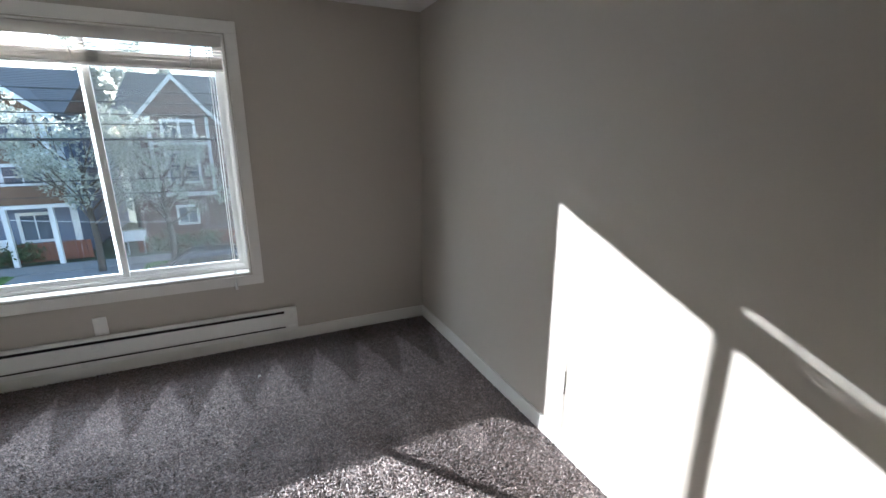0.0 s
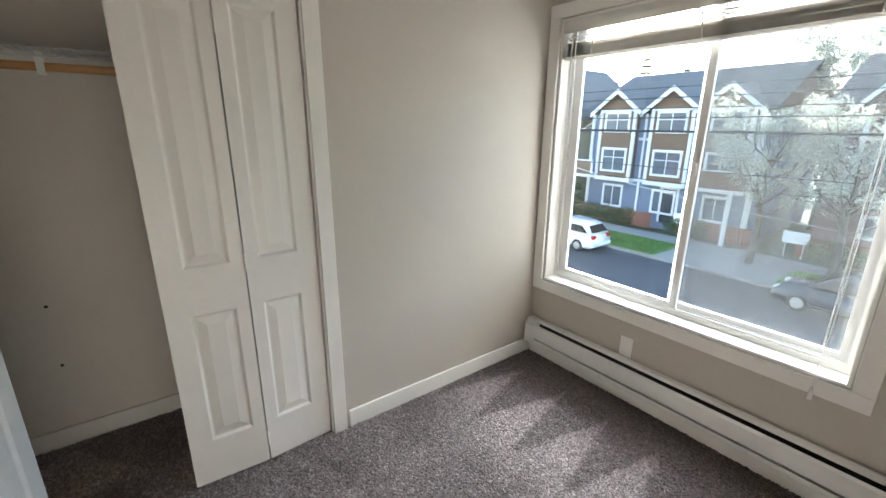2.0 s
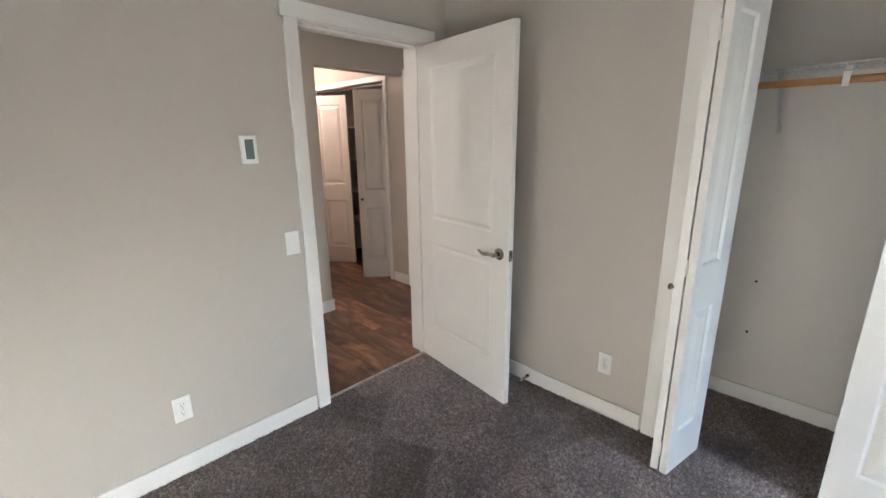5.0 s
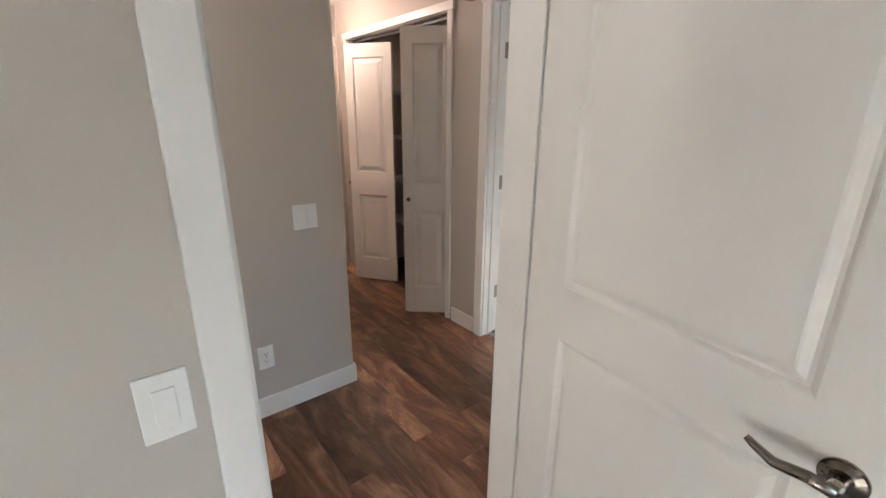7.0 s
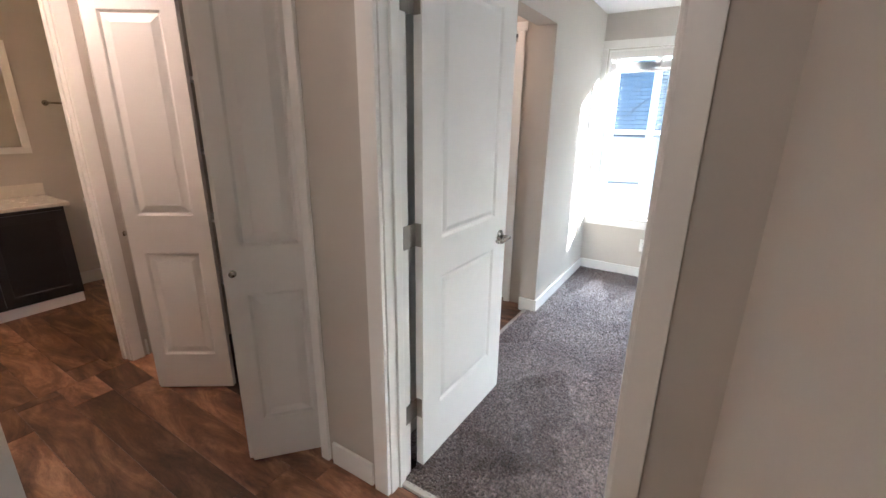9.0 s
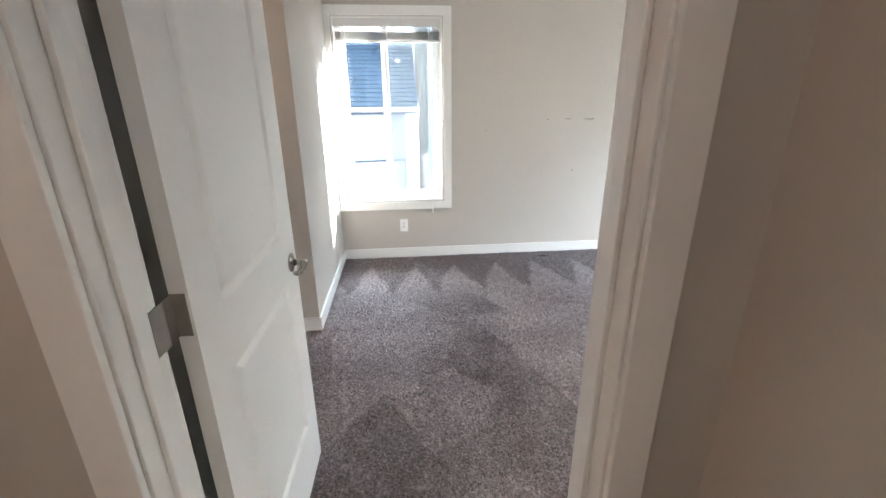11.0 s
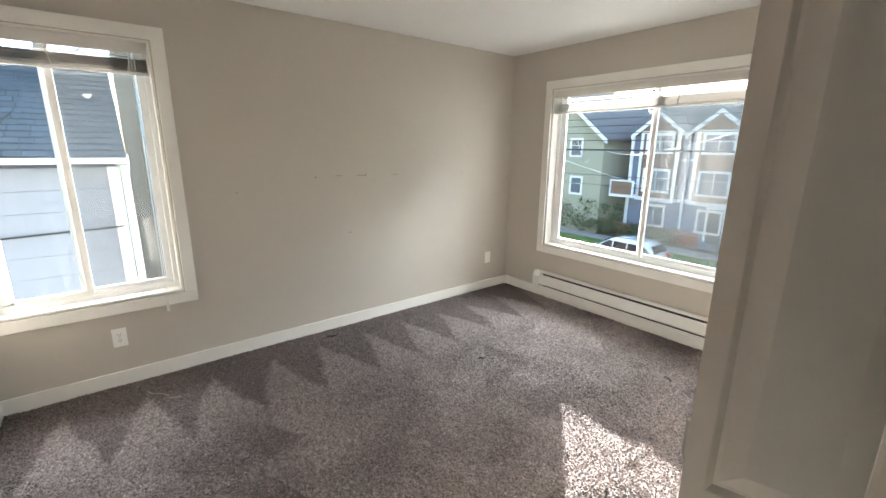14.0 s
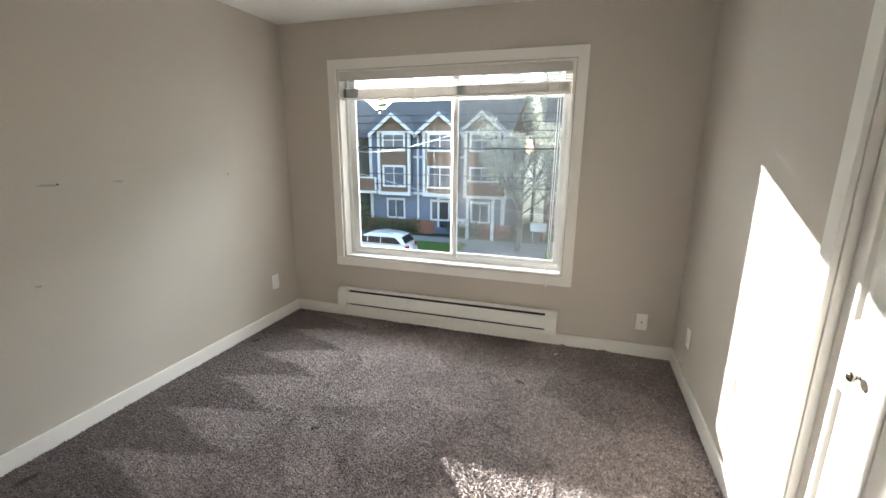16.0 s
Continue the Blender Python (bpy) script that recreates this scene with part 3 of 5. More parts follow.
def lever(parent, x, z, side, t, reach):
    """A lever handle on one face of a door; reach: the way along x in which it points."""
    y = side * t / 2
    h = part("lever_handle", tube(rod([(x, y + side * .008, z), (x, y + side * .045, z)], .011, 14), [(x - reach * .006, y + side * .048, z), (x + reach * .03, y + side * .052, z + .004), (x + reach * .075, y + side * .05, z - .006), (x + reach * .108, y + side * .045, z + .002), (x + reach * .122, y + side * .044, z + .008)], [.011, .0105, .009, .0075, .006], 12), NICKEL, parent, "curved brushed nickel lever", True)
    part("rose", tube(rod([(x, y, z), (x, y + side * .005, z)], .033, 28), [(x, y + side * .005, z), (x, y + side * .011, z)], [.029, .018], 28), NICKEL, h, "round brushed nickel rose")


def hinge(parent, z, t, side, gap=0.0):
    if gap:
        hg = part("hinge", rod([(-gap, side * t / 2, z - .045), (-gap, side * t / 2, z + .045)], .0065, 12), STEEL, parent, "dull steel butt hinge")
        part("hinge_leaf", block((-gap, side * t / 2 - .004, z - .044, -.001, side * t / 2 - .002, z + .044), (-.0025, -t / 2 + .006, z - .044, -.0005, t / 2 - .002, z + .044), (-gap - .042, side * (t / 2 - .0055), z - .044, -gap, side * (t / 2 - .0035), z + .044)), STEEL, hg)
        return
    hg = part("hinge", rod([(-.004, side * (t / 2 + .005), z - .045), (-.004, side * (t / 2 + .005), z + .045)], .0062, 12), STEEL, parent, "steel butt hinge")
    part("hinge_leaf", block((-.0022, -t / 2 + .002, z - .044, -.0004, t / 2 + .004, z + .044), (-.010, side * (t / 2 + .005), z - .044, -.0022, side * (t / 2 + .0065), z + .044)), STEEL, hg)


def door(name, m, w, h, label, pin, group="panelled passage doors", gap=0.0):
    """A two panel door on three hinges, its origin at the hinge. pin: the face on which the pins sit."""
    t = .035
    d = thing(name, m, label, "door", group, "structure")
    sl = part("door_leaf", panelled(w, h, t, [(.125, w - .125, .245, .845), (.125, w - .125, 1.0, h - .13)], FLATTISH), DOOR, d)
    sl.location.z = .012
    lever(d, w - .065, .905, 1, t, -1)
    lever(d, w - .065, .905, -1, t, -1)
    part("latch_plate", block((w, -.0125, .875, w + .0015, .0125, .935), (w + .0015, -.007, .895, w + .008, .007, .915), bevel=.0008), NICKEL, d, "nickel latch plate")
    for z in (.30, 1.05, 1.82):
        hinge(d, z, t, pin, gap)
    return d


door("door_1", pose(-1.396, -1.106, 0, 0, 0, 82.2), .80, 2.035, "white two panel door standing open on the carpet", 1)
door("door_2", pose(-2.486, -2.236, 0, 0, 0, 179.0), .715, 2.035, "white two panel door standing open into the corner bedroom", 1, gap=.034)


def bifold(name, p, q, r, out, label, rail=.79, h=2.035, group="bifold closet doors", z=.014, outer=.086, inner=.050, knob_z=.885, knob_on=0, knob_mid=False, back=None):
    """A folding closet door from its pivot p over the knuckle q to the guided end r; back: the second leaf's own knuckle end where the leaves lie side by side. out: the side, seen from p to q, on which the front face lies."""
    d = thing(name, pose(p[0], p[1], 0), label, "closet door", group, "structure")
    t = .032
    for i, (a, b) in enumerate(((p, q), (back or q, r))):
        w = math.hypot(b[0] - a[0], b[1] - a[1]) - .004
        k0, k1 = (outer, inner) if i == 0 else (inner, outer)
        lf = part("leaf", panelled(w, h, t, [(k0, w - k1, .205, rail), (k0, w - k1, rail + .195, h - .10)], RAISED), DOOR, d)
        lf.matrix_basis = pose(a[0] - p[0], a[1] - p[1], z, 0, 0, math.degrees(math.atan2(b[1] - a[1], b[0] - a[0])))
        y, kx = out * t / 2, w * .56 if knob_mid else w - .022
        if i == knob_on:
            part("knob", tube(rod([(kx, y, knob_z), (kx, y + out * .012, knob_z)], [.006, .006], 14), [(kx, y + out * .010, knob_z), (kx, y + out * .016, knob_z), (kx, y + out * .024, knob_z), (kx, y + out * .027, knob_z)], [.008, .0145, .0135, .008], 18), NICKEL, lf, "small brushed nickel knob", True)
        if i == 0:
            for hz in (.12, .98, 1.86):
                part("hinge", tube(block((w - .003, -out * (t / 2 + .0025), hz - .035, w + .006, -out * t / 2, hz + .035)), [(w + .002, -out * (t / 2 + .004), hz - .035), (w + .002, -out * (t / 2 + .004), hz + .035)], .0055, 10), TRIM, lf, "white painted hinge")
    return d


bifold("closet_door_1", (-1.622, 1.652), (-1.603, 1.345), (-1.620, 1.04), -1, "white bifold closet door, folded flat and shut")
bifold("closet_door_2", (-1.655, .462), (-1.352, .484), (-1.645, .578), -1, "white bifold closet door, folded open over the carpet", back=(-1.352, .523))
bifold("linen_door_1", (-2.375, -2.66), (-2.115, -2.885), (-2.375, -3.075), 1, "white bifold linen closet door, half open", h=2.0, z=.0, outer=.068, inner=.06)
bifold("linen_door_2", (-2.375, -4.03), (-2.165, -3.795), (-2.395, -3.46), -1, "white bifold linen closet door in warm lamplight, half open", h=2.0, z=.0, outer=.068, inner=.06)
bifold("closet_door_3", (-2.405, -.925), (-2.680, -1.003), (-2.425, -.850), 1, "white bifold closet door, folded open in shade", rail=.72, outer=.045, inner=.034, knob_on=1, back=(-2.672, -.964))
bifold("closet_door_4", (-2.488, -.020), (-2.496, -.285), (-2.47, -.535), -1, "white bifold closet door in sunlight, nearly shut", outer=.06, inner=.05, knob_z=.863, knob_mid=True)
bifold("alcove_door", (-4.405, -2.705), (-4.402, -3.09), (-4.405, -3.475), 1, "cream bifold closet door in the alcove, shut", h=2.0, z=.0, outer=.10, inner=.07)


# ---- windows and blinds ----
def window(name, m, w, z0, z1, mull, label):
    """A sliding window. Local x runs along the wall, y outwards from its inner face."""
    d = thing(name, m, label, "window", "", "structure")
    c, o = .07, .006
    part("casing_head", block((-o - c, -.018, z1 + o, w + o + c, -.001, z1 + o + c), bevel=.003), TRIM, d)
    part("casing_foot", block((-o - c, -.018, z0 - o - c, w + o + c, -.001, z0 - o), bevel=.003), TRIM, d)
    for x in (-o - c, w + o):
        part("casing_side", block((x, -.018, z0 - o, x + c, -.001, z1 + o), bevel=.003), TRIM, d)
    part("jamb_liner", block((-.0005, 0, z0, .012, .085, z1), (w - .012, 0, z0, w + .0005, .085, z1), (.012, 0, z1 - .012, w - .012, .085, z1 + .0005)), TRIM, d)
    part("window_sill", block((.012, -.012, z0 - .0005, w - .012, .085, z0 + .014), bevel=.003), TRIM, d, "white painted sill")
    f = .038
    part("window_frame", block((0, .085, z0, f, .165, z1), (w - f, .085, z0, w, .165, z1), (f, .085, z1 - .024, w - f, .165, z1), (f, .085, z0, w - f, .165, z0 + f)), VINYL, d)
    part("track", block((f, .09, z0 + f, w - f, .096, z0 + f + .012), (f, .122, z0 + f, w - f, .127, z0 + f + .012), bevel=.001), VINYL, d)
    s = .036
    for nm, x0, x1, y0, y1 in (("sliding_sash", f, mull + .03, .098, .120), ("fixed_sash", mull - .03, w - f, .129, .151)):
        sash = part(nm, block((x0, y0, z0 + f, x0 + s + .018 * (nm == "sliding_sash"), y1, z1 - .024), (x1 - s, y0, z0 + f, x1, y1, z1 - .024), (x0 + s, y0, z1 - .05, x1 - s, y1, z1 - .024), (x0 + s, y0, z0 + f, x1 - s, y1, z0 + f + s), bevel=.002), VINYL, d)
        pane = part("pane", block((x0 + s, (y0 + y1) / 2 - .002, z0 + f + s, x1 - s, (y0 + y1) / 2 + .002, z1 - .05)), GLASS, sash, "clear glass pane")
        pane.visible_shadow = False
    sc = part("insect_screen", block((mull + .01, .155, z0 + f, w - f, .157, z1 - .026)), SCREEN, d, "fine grey insect screen")
    part("screen_frame", block((mull, .153, z0 + f, mull + .012, .160, z1 - .026), (w - f - .012, .153, z0 + f, w - f, .160, z1 - .026)), VINYL, sc)
    part("sash_lock", block((mull + .004, .084, (z0 + z1) / 2 - .03, mull + .020, .098, (z0 + z1) / 2 + .03), bevel=.003), VINYL, d, "white sash lock")
    return d


def blind(m, w, z1, low, cord_z, label, wand_z):
    """A raised venetian blind inside the window's head. low: the height of its bottom rail."""
    d = thing("venetian_blind", m, label, "window blind", "raised venetian blinds")
    e = .018
    part("headrail", block((e, .012, z1 - .052, w - e, .058, z1 - .014)), SLAT, d)
    part("valance", block((e - .004, .002, z1 - .078, w - e + .004, .010, z1 - .014), bevel=.002), SLAT, d, "white flat valance")
    rnd = random.Random(int(w * 1000))
    n = 15

    def slat(z, tilt, sag):
        bm = bmesh.new()
        rows = []
        for i in range(13):
            x = e + .004 + (w - 2 * e - .008) * i / 12
            drop = sag * math.sin(math.pi * i / 12) + .0008 * rnd.uniform(-1, 1)
            rows.append([(x, .034 + dy * math.cos(tilt), z - drop + dy * math.sin(tilt) + .0025 * (1 - (dy / .025) ** 2)) for dy in (-.025, -.0125, 0, .0125, .025)])
        sheet(bm, rows)
        bmesh.ops.solidify(bm, geom=bm.faces[:], thickness=.0022)
        return bm

    for i in range(n):
        part("slat", slat(low + .018 + i * .0046, rnd.uniform(-.05, .05), .004), SLAT, d)
    for dz in (.093, .111):
        part("slat", slat(z1 - dz, .02, .005), SLAT, d)
    part("bottom_rail", block((e + .002, .012, low, w - e - .002, .056, low + .014), bevel=.003), SLAT, d)
    k = max(3, int(w / .42))
    for i in range(k):
        x = w * (i + .35) / (k - .3)
        lean = .05 * (-1) ** i
        part("ladder_cord", rod([(x + lean, .008, z1 - .075), (x + lean * .3, .001, (z1 + low) / 2 + .02), (x, .004, low + .01)], .0035, 6), CORD, d, "looped ladder cord")
    for dx in (0, .016):
        part("pull_cord", rod([(w - .10 + dx, -.004, z1 - .07), (w - .10 + dx, -.026, z1 - .35), (w - .105 + dx * .6, -.028, cord_z + .05 + dx)], .0022, 6), CORD, d)
    part("tassel", rod([(w - .103, -.028, cord_z + .055), (w - .103, -.028, cord_z + .02), (w - .103, -.028, cord_z)], [.005, .009, .0095], 10), CORD, d, "white plastic cord tassel", True)
    part("wand", rod([(.075, .004, z1 - .07), (.082, -.004, wand_z)], .0045, 8), CORD, d, "clear white tilt wand")
    part("wand", rod([(.098, .004, z1 - .07), (.108, -.004, wand_z + .03)], .003, 8), CORD, d)


W1, W2, W3 = pose(-1.513, 3.14, 0), pose(-5.09, 1.65, 0), pose(-5.60, -2.335, 0, 0, 0, 90)
window("window_1", W1, 1.53, .56, 2.11, .775, "white vinyl sliding window with a wide white casing")
blind(W1, 1.53, 2.11, 1.895, .465, "white venetian blind drawn up to the window head", 1.45)
window("window_2", W2, 1.775, .54, 2.015, .92, "white vinyl sliding window above a baseboard heater")
blind(W2, 1.775, 2.015, 1.80, .455, "white venetian blind drawn up, light slipping over its slats", 1.5)
window("window_3", W3, .90, .55, 2.075, .415, "narrow white vinyl sliding window facing a neighbouring house")
blind(W3, .90, 2.075, 1.885, .44, "short white venetian blind drawn up in a narrow window", 1.35)


# ---- fixtures on the walls ----
def heater(m, length, label):
    """A wall hung electric baseboard heater; local x along the wall, y into it."""
    d = thing("baseboard_heater", m, label, "heater", "electric baseboard heaters")
    cap = .085
    bm = block((0, -.006, 0, length, -.001, .175))
    part("back_plate", bm, HEAT, d)
    bm = bmesh.new()
    prism(bm, [(-.058, .045), (-.066, .055), (-.066, .134), (-.060, .148), (-.055, .146), (-.061, .133), (-.061, .056), (-.054, .048)], "x", cap, length - cap)
    part("front_panel", bm, HEAT, d)
    bm = bmesh.new()
    prism(bm, [(-.007, .172), (-.030, .172), (-.040, .160), (-.036, .157), (-.028, .168), (-.007, .168)], "x", cap, length - cap)
    part("top_lip", bm, HEAT, d)
    part("lower_lip", block((cap, -.060, .0, length - cap, -.007, .012), (cap, -.060, .012, length - cap, -.055, .034), bevel=.002), HEAT, d)
    part("element", rod([(cap, -.03, .085), (length - cap, -.03, .085)], .012, 10), FIN, d, "dark finned heating element")
    # near black plate paints the shade seen through the open slot
    part("inner_shadow_plate", block((cap, -.0105, .014, length - cap, -.0065, .166)), DARK, d, "dark plate standing in for shade inside the heater")
    bm = bmesh.new()
    for i in range(int((length - 2 * cap) / .02)):
        x = cap + .01 + i * .02
        cube(bm, x, -.05, .055, x + .0012, -.012, .118)
    part("fins", bm, FIN, d)
    for x in (0, length - cap):
        bm = bmesh.new()
        prism(bm, [(-.001, 0), (-.066, 0), (-.069, .01), (-.069, .13), (-.045, .175), (-.001, .175)], "x", x, x + cap)
        bmesh.ops.bevel(bm, geom=bm.edges[:], offset=.003, segments=2, affect="EDGES")
        part("end_cap", bm, HEAT, d)
    part("thermal_label", block((length - cap + .015, -.0705, .04, length - .015, -.0692, .06)), PLATE, d, "pale rating label")


heater(pose(-1.578, 3.126, .098), 1.868, "long white electric baseboard heater under the window")
heater(pose(-5.14, 1.636, .098), 1.82, "long white electric baseboard heater under the wide window")


def plate(m, kind, label):
    """A cover plate: socket, switch, double switch, cable or blank. Local y points into the wall."""
    w = .118 if kind == "double" else .074
    d = thing("wall_plate", m, label, "outlet" if kind in ("socket", "cable", "blank") else "light switch", "wall plates")
    part("cover", block((-w / 2, -.006, -.06, w / 2, 0, .06), bevel=.0025), PLATE, d)
    if kind == "socket":
        for z in (-.0195, .0195):
            f = part("receptacle", block((-.017, -.0085, z - .0145, .017, -.006, z + .0145), bevel=.002), PLATE, d)
            part("slots", block((-.008, -.0089, z - .002, -.0055, -.0084, z + .008), (.0055, -.0089, z - .001, .008, -.0084, z + .007), (-.0022, -.0089, z - .010, .0022, -.0084, z - .0055)), SLOT, f, "dark socket slots")
        part("screw", rod([(0, -.0072, 0), (0, -.0058, 0)], .003, 10), STEEL, d)
    elif kind in ("switch", "double"):
        for x in ((0,) if kind == "switch" else (-.0235, .0235)):
            part("rocker", block((x - .0165, -.0095, -.033, x + .0165, -.006, .033), bevel=.002), PLATE, d)
    elif kind == "cable":
        part("jack", rod([(0, -.015, 0), (0, -.006, 0)], .0048, 12), NICKEL, d, "threaded cable jack")
    for z in (-.045, .045):
        part("screw", rod([(0, -.0066, z), (0, -.0055, z)], .0022, 8), PLATE, d)


N, S, E_, W_ = 0, 180, -90, 90
plate(pose(-.888, 3.14, .332, 0, 0, N), "blank", "blank white cover plate above the heater")
plate(pose(1.33, 1.385, .366, 0, 0, E_), "socket", "white wall socket on the sunlit wall")
plate(pose(-1.60, .116, .312, 0, 0, W_), "socket", "white wall socket beside the closet casing")
plate(pose(.143, -1.09, .33, 0, 0, S), "socket", "white wall socket near the bedroom door")
plate(pose(-.46, -1.09, 1.0, 0, 0, S), "switch", "white rocker switch beside the bedroom door")
plate(pose(-1.17, -2.33, .985, 0, 0, S), "double", "white double rocker switch in the hall")
plate(pose(-.912, -2.33, .313, 0, 0, S), "socket", "white wall socket low in the hall")
plate(pose(-5.60, -1.81, .318, 0, 0, W_), "socket", "white wall socket under the narrow window")
plate(pose(-5.60, 1.363, .342, 0, 0, W_), "blank", "white cover plate near the room corner")
plate(pose(-2.747, 1.65, .26, 0, 0, N), "cable", "white cable plate with a centre jack")
plate(pose(-2.53, 1.30, .325, 0, 0, E_), "socket", "white wall socket seen edge on beside the sun patch")


def thermostat(m, label):
    d = thing("thermostat", m, label, "thermostat", "wall thermostats")
    part("housing", block((-.036, -.024, -.063, .036, -.001, .063), bevel=.005), PLATE, d)
    part("display", block((-.019, -.0255, -.042, .019, -.0241, .046), bevel=.0004), LCD, d, "grey liquid crystal display")
    for x in (-.010, .010):
        part("button", block((x - .006, -.027, -.056, x + .006, -.0241, -.048), bevel=.0008), PLATE, d)


thermostat(pose(-.293, -1.09, 1.472, 0, 0, S), "white wall thermostat with a grey display")
thermostat(pose(-3.50, -2.388, 1.414, 0, 0, S), "white wall thermostat beside the alcove opening")

# door stop
ds = thing("door_stop", pose(-1.586, -.36, .045), "brushed metal spring door stop on the baseboard", "door stop")
part("base", rod([(0, 0, 0), (.008, 0, 0)], .011, 14), NICKEL, ds)
spring = [(.008 + .058 * i / 72, .0062 * math.cos(i * .7), .0062 * math.sin(i * .7)) for i in range(73)]
part("spring", rod(spring, .0016, 6), NICKEL, ds)
part("tip", rod([(.066, 0, 0), (.078, 0, 0)], .008, 12), PLATE, ds, "white rubber tip")

# ---- closet fittings ----
sh = thing("wire_shelf", pose(-2.30, 0, 1.79), "white coated wire shelf across the closet", "shelf")
bm = bmesh.new()
for i in range(58):
    y = .31 + i * .0255
    tube(bm, [(.004, y, .012), (.30, y, .012), (.304, y, -.02)], .0016, 5)
part("wires", bm, WIRE, sh)
for x, z in ((.006, .008), (.15, .008), (.30, .008), (.304, -.022)):
    part("rail", rod([(x, .302, z), (x, 1.798, z)], .0034, 8), WIRE, sh)
for y in (.60, 1.32):
    part("brace", tube(rod([(.29, y, -.005), (.012, y, -.255)], .006, 8), [(.012, y, -.27), (.012, y, -.235)], .008, 8), WIRE, sh, "slanting shelf brace")
    part("wall_clip", block((.0005, y - .10, -.01, .014, y - .085, .02), bevel=.002), WIRE, sh)
tagged(part("closet_rod", rod([(-2.02, .301, 1.735), (-2.02, 1.05, 1.733), (-2.02, 1.799, 1.735)], .016, 14), ROD, smooth=True), "round orange brown wooden closet rod", "closet rod")
for y in (.83, 1.45):
    hk = thing("rod_hook", pose(-2.02, y, 1.735), "white plastic hook holding the closet rod", "hook", "closet rod hooks")
    part("strap", block((-.022, -.012, -.03, .022, .012, -.017), (-.022, -.012, -.017, -.017, .012, .05), (.017, -.012, -.017, .022, .012, .05), bevel=.002), PLATE, hk)
for z in (1.454, 1.145, .727, .424):
    tagged(part("wall_anchor", rod([(-2.30, .624, z), (-2.2975, .624, z)], [.0075, .006], 10), STONE if z > 1 else SCUFF), "small plastic anchor in the closet wall", "wall anchor", "closet wall anchors")
# linen closet shelves
for z in (.45, .85, 1.25, 1.65):
    tagged(part("closet_shelf", block((-3.019, -4.069, z, -2.62, -2.631, z + .018), bevel=.002), TRIM), "white painted linen closet shelf", "shelf", "linen closet shelves")

# ---- bathroom ----
van = thing("vanity_cabinet", pose(-2.42, -6.045, -.012), "black bathroom vanity cabinet with a white toe board", "vanity cabinet")
part("body", block((0, 0, .085, .95, .47, .80), bevel=.002), BLACKW, van)
part("toe_kick", block((.005, 0, 0, .95, .455, .083)), TRIM, van, "white toe board")
for x in (.02, .49):
    dr = part("door", panelled(.445, .66, .018, [(.05, .395, .06, .60)], ((.006, .004), (.012, .004))), BLACKW, van)
    dr.location = (x, .481, .11)
    part("handle", rod([(.40 if x < .1 else .045, .009, .50), (.40 if x < .1 else .045, .03, .52), (.40 if x < .1 else .045, .03, .60), (.40 if x < .1 else .045, .009, .62)], .005, 8), NICKEL, dr)
vt = thing("stone_countertop", pose(-2.45, -6.045, .79), "cream stone counter slab with a back splash on the vanity", "countertop")
part("slab", block((0, 0, 0, 1.0, .52, .03), bevel=.006), STONE, vt)
part("backsplash", block((0, 0, .031, 1.0, .02, .13), bevel=.003), STONE, vt)
fc = thing("faucet", pose(-2.02, -5.93, .82), "chrome bathroom faucet on the vanity top", "faucet")
part("spout", rod([(0, 0, 0), (0, 0, .10), (0, .03, .13), (0, .10, .11)], [.016, .013, .011, .010], 12), NICKEL, fc, smooth=True)
part("handle", rod([(0, 0, .13), (0, -.01, .16), (0, .05, .17)], [.012, .008, .006], 10), NICKEL, fc, smooth=True)
mi = thing("wall_mirror", pose(-2.44, -6.05, 1.16), "white framed bathroom mirror above the vanity", "mirror")
part("frame", block((0, .001, 0, .95, .022, .05), (0, .001, .78, .95, .022, .83), (0, .001, .05, .05, .022, .78), (.90, .001, .05, .95, .022, .78), bevel=.003), TRIM, mi)
part("glass", block((.05, .002, .05, .90, .008, .78)), MIRROR, mi, "silvered mirror glass")
tb = thing("towel_bar", pose(-3.1, -6.05, 1.55), "brushed nickel towel bar above the toilet", "towel bar")
for x in (0, .50):
    part("post", rod([(x, 0, 0), (x, .008, 0), (x, .01, 0), (x, .06, 0)], [.022, .022, .009, .009], 14), NICKEL, tb)
part("bar", rod([(0, .055, 0), (.50, .055, 0)], .008, 10), NICKEL, tb)
to = thing("toilet", pose(-2.93, -6.04, -.012), "cream china toilet with a tank", "toilet")
part("tank", block((-.22, 0, .40, .22, .19, .735), bevel=.03, seg=3), CERAM, to, smooth=True)
part("tank_lid", block((-.235, -.005, .737, .235, .205, .772), bevel=.012, seg=3), CERAM, to)
part("flush_lever", rod([(.15, .19, .69), (.15, .215, .69), (.08, .22, .685)], .007, 8), NICKEL, to)
bm = bmesh.new()
tube(bm, [(0, .42, 0), (0, .40, .14), (0, .40, .24), (0, .43, .36), (0, .43, .40)], [.12, .105, .13, .195, .20], 24)
cube(bm, -.09, .02, 0, .09, .36, .385)
part("bowl", bm, CERAM, to, smooth=False)
bm = bmesh.new()
tube(bm, [(0, .43, .402), (0, .43, .43)], [.205, .195], 24)
part("seat_lid", bm, CERAM, to)

# ---- ceiling lamp bases, unseen, added above the bulbs ----
for x, y in ((-1.75, -3.72), (.15, -1.8), (-3.95, -3.3)):
    cl = thing("ceiling_light", pose(x, y, CEILING), "unseen white flush lamp base added over a bulb", "ceiling light", "flush ceiling lamps")
    part("base", rod([(0, 0, -.001), (0, 0, -.02), (0, 0, -.028)], [.15, .15, .13], 28), SHADE_GLASS, cl)

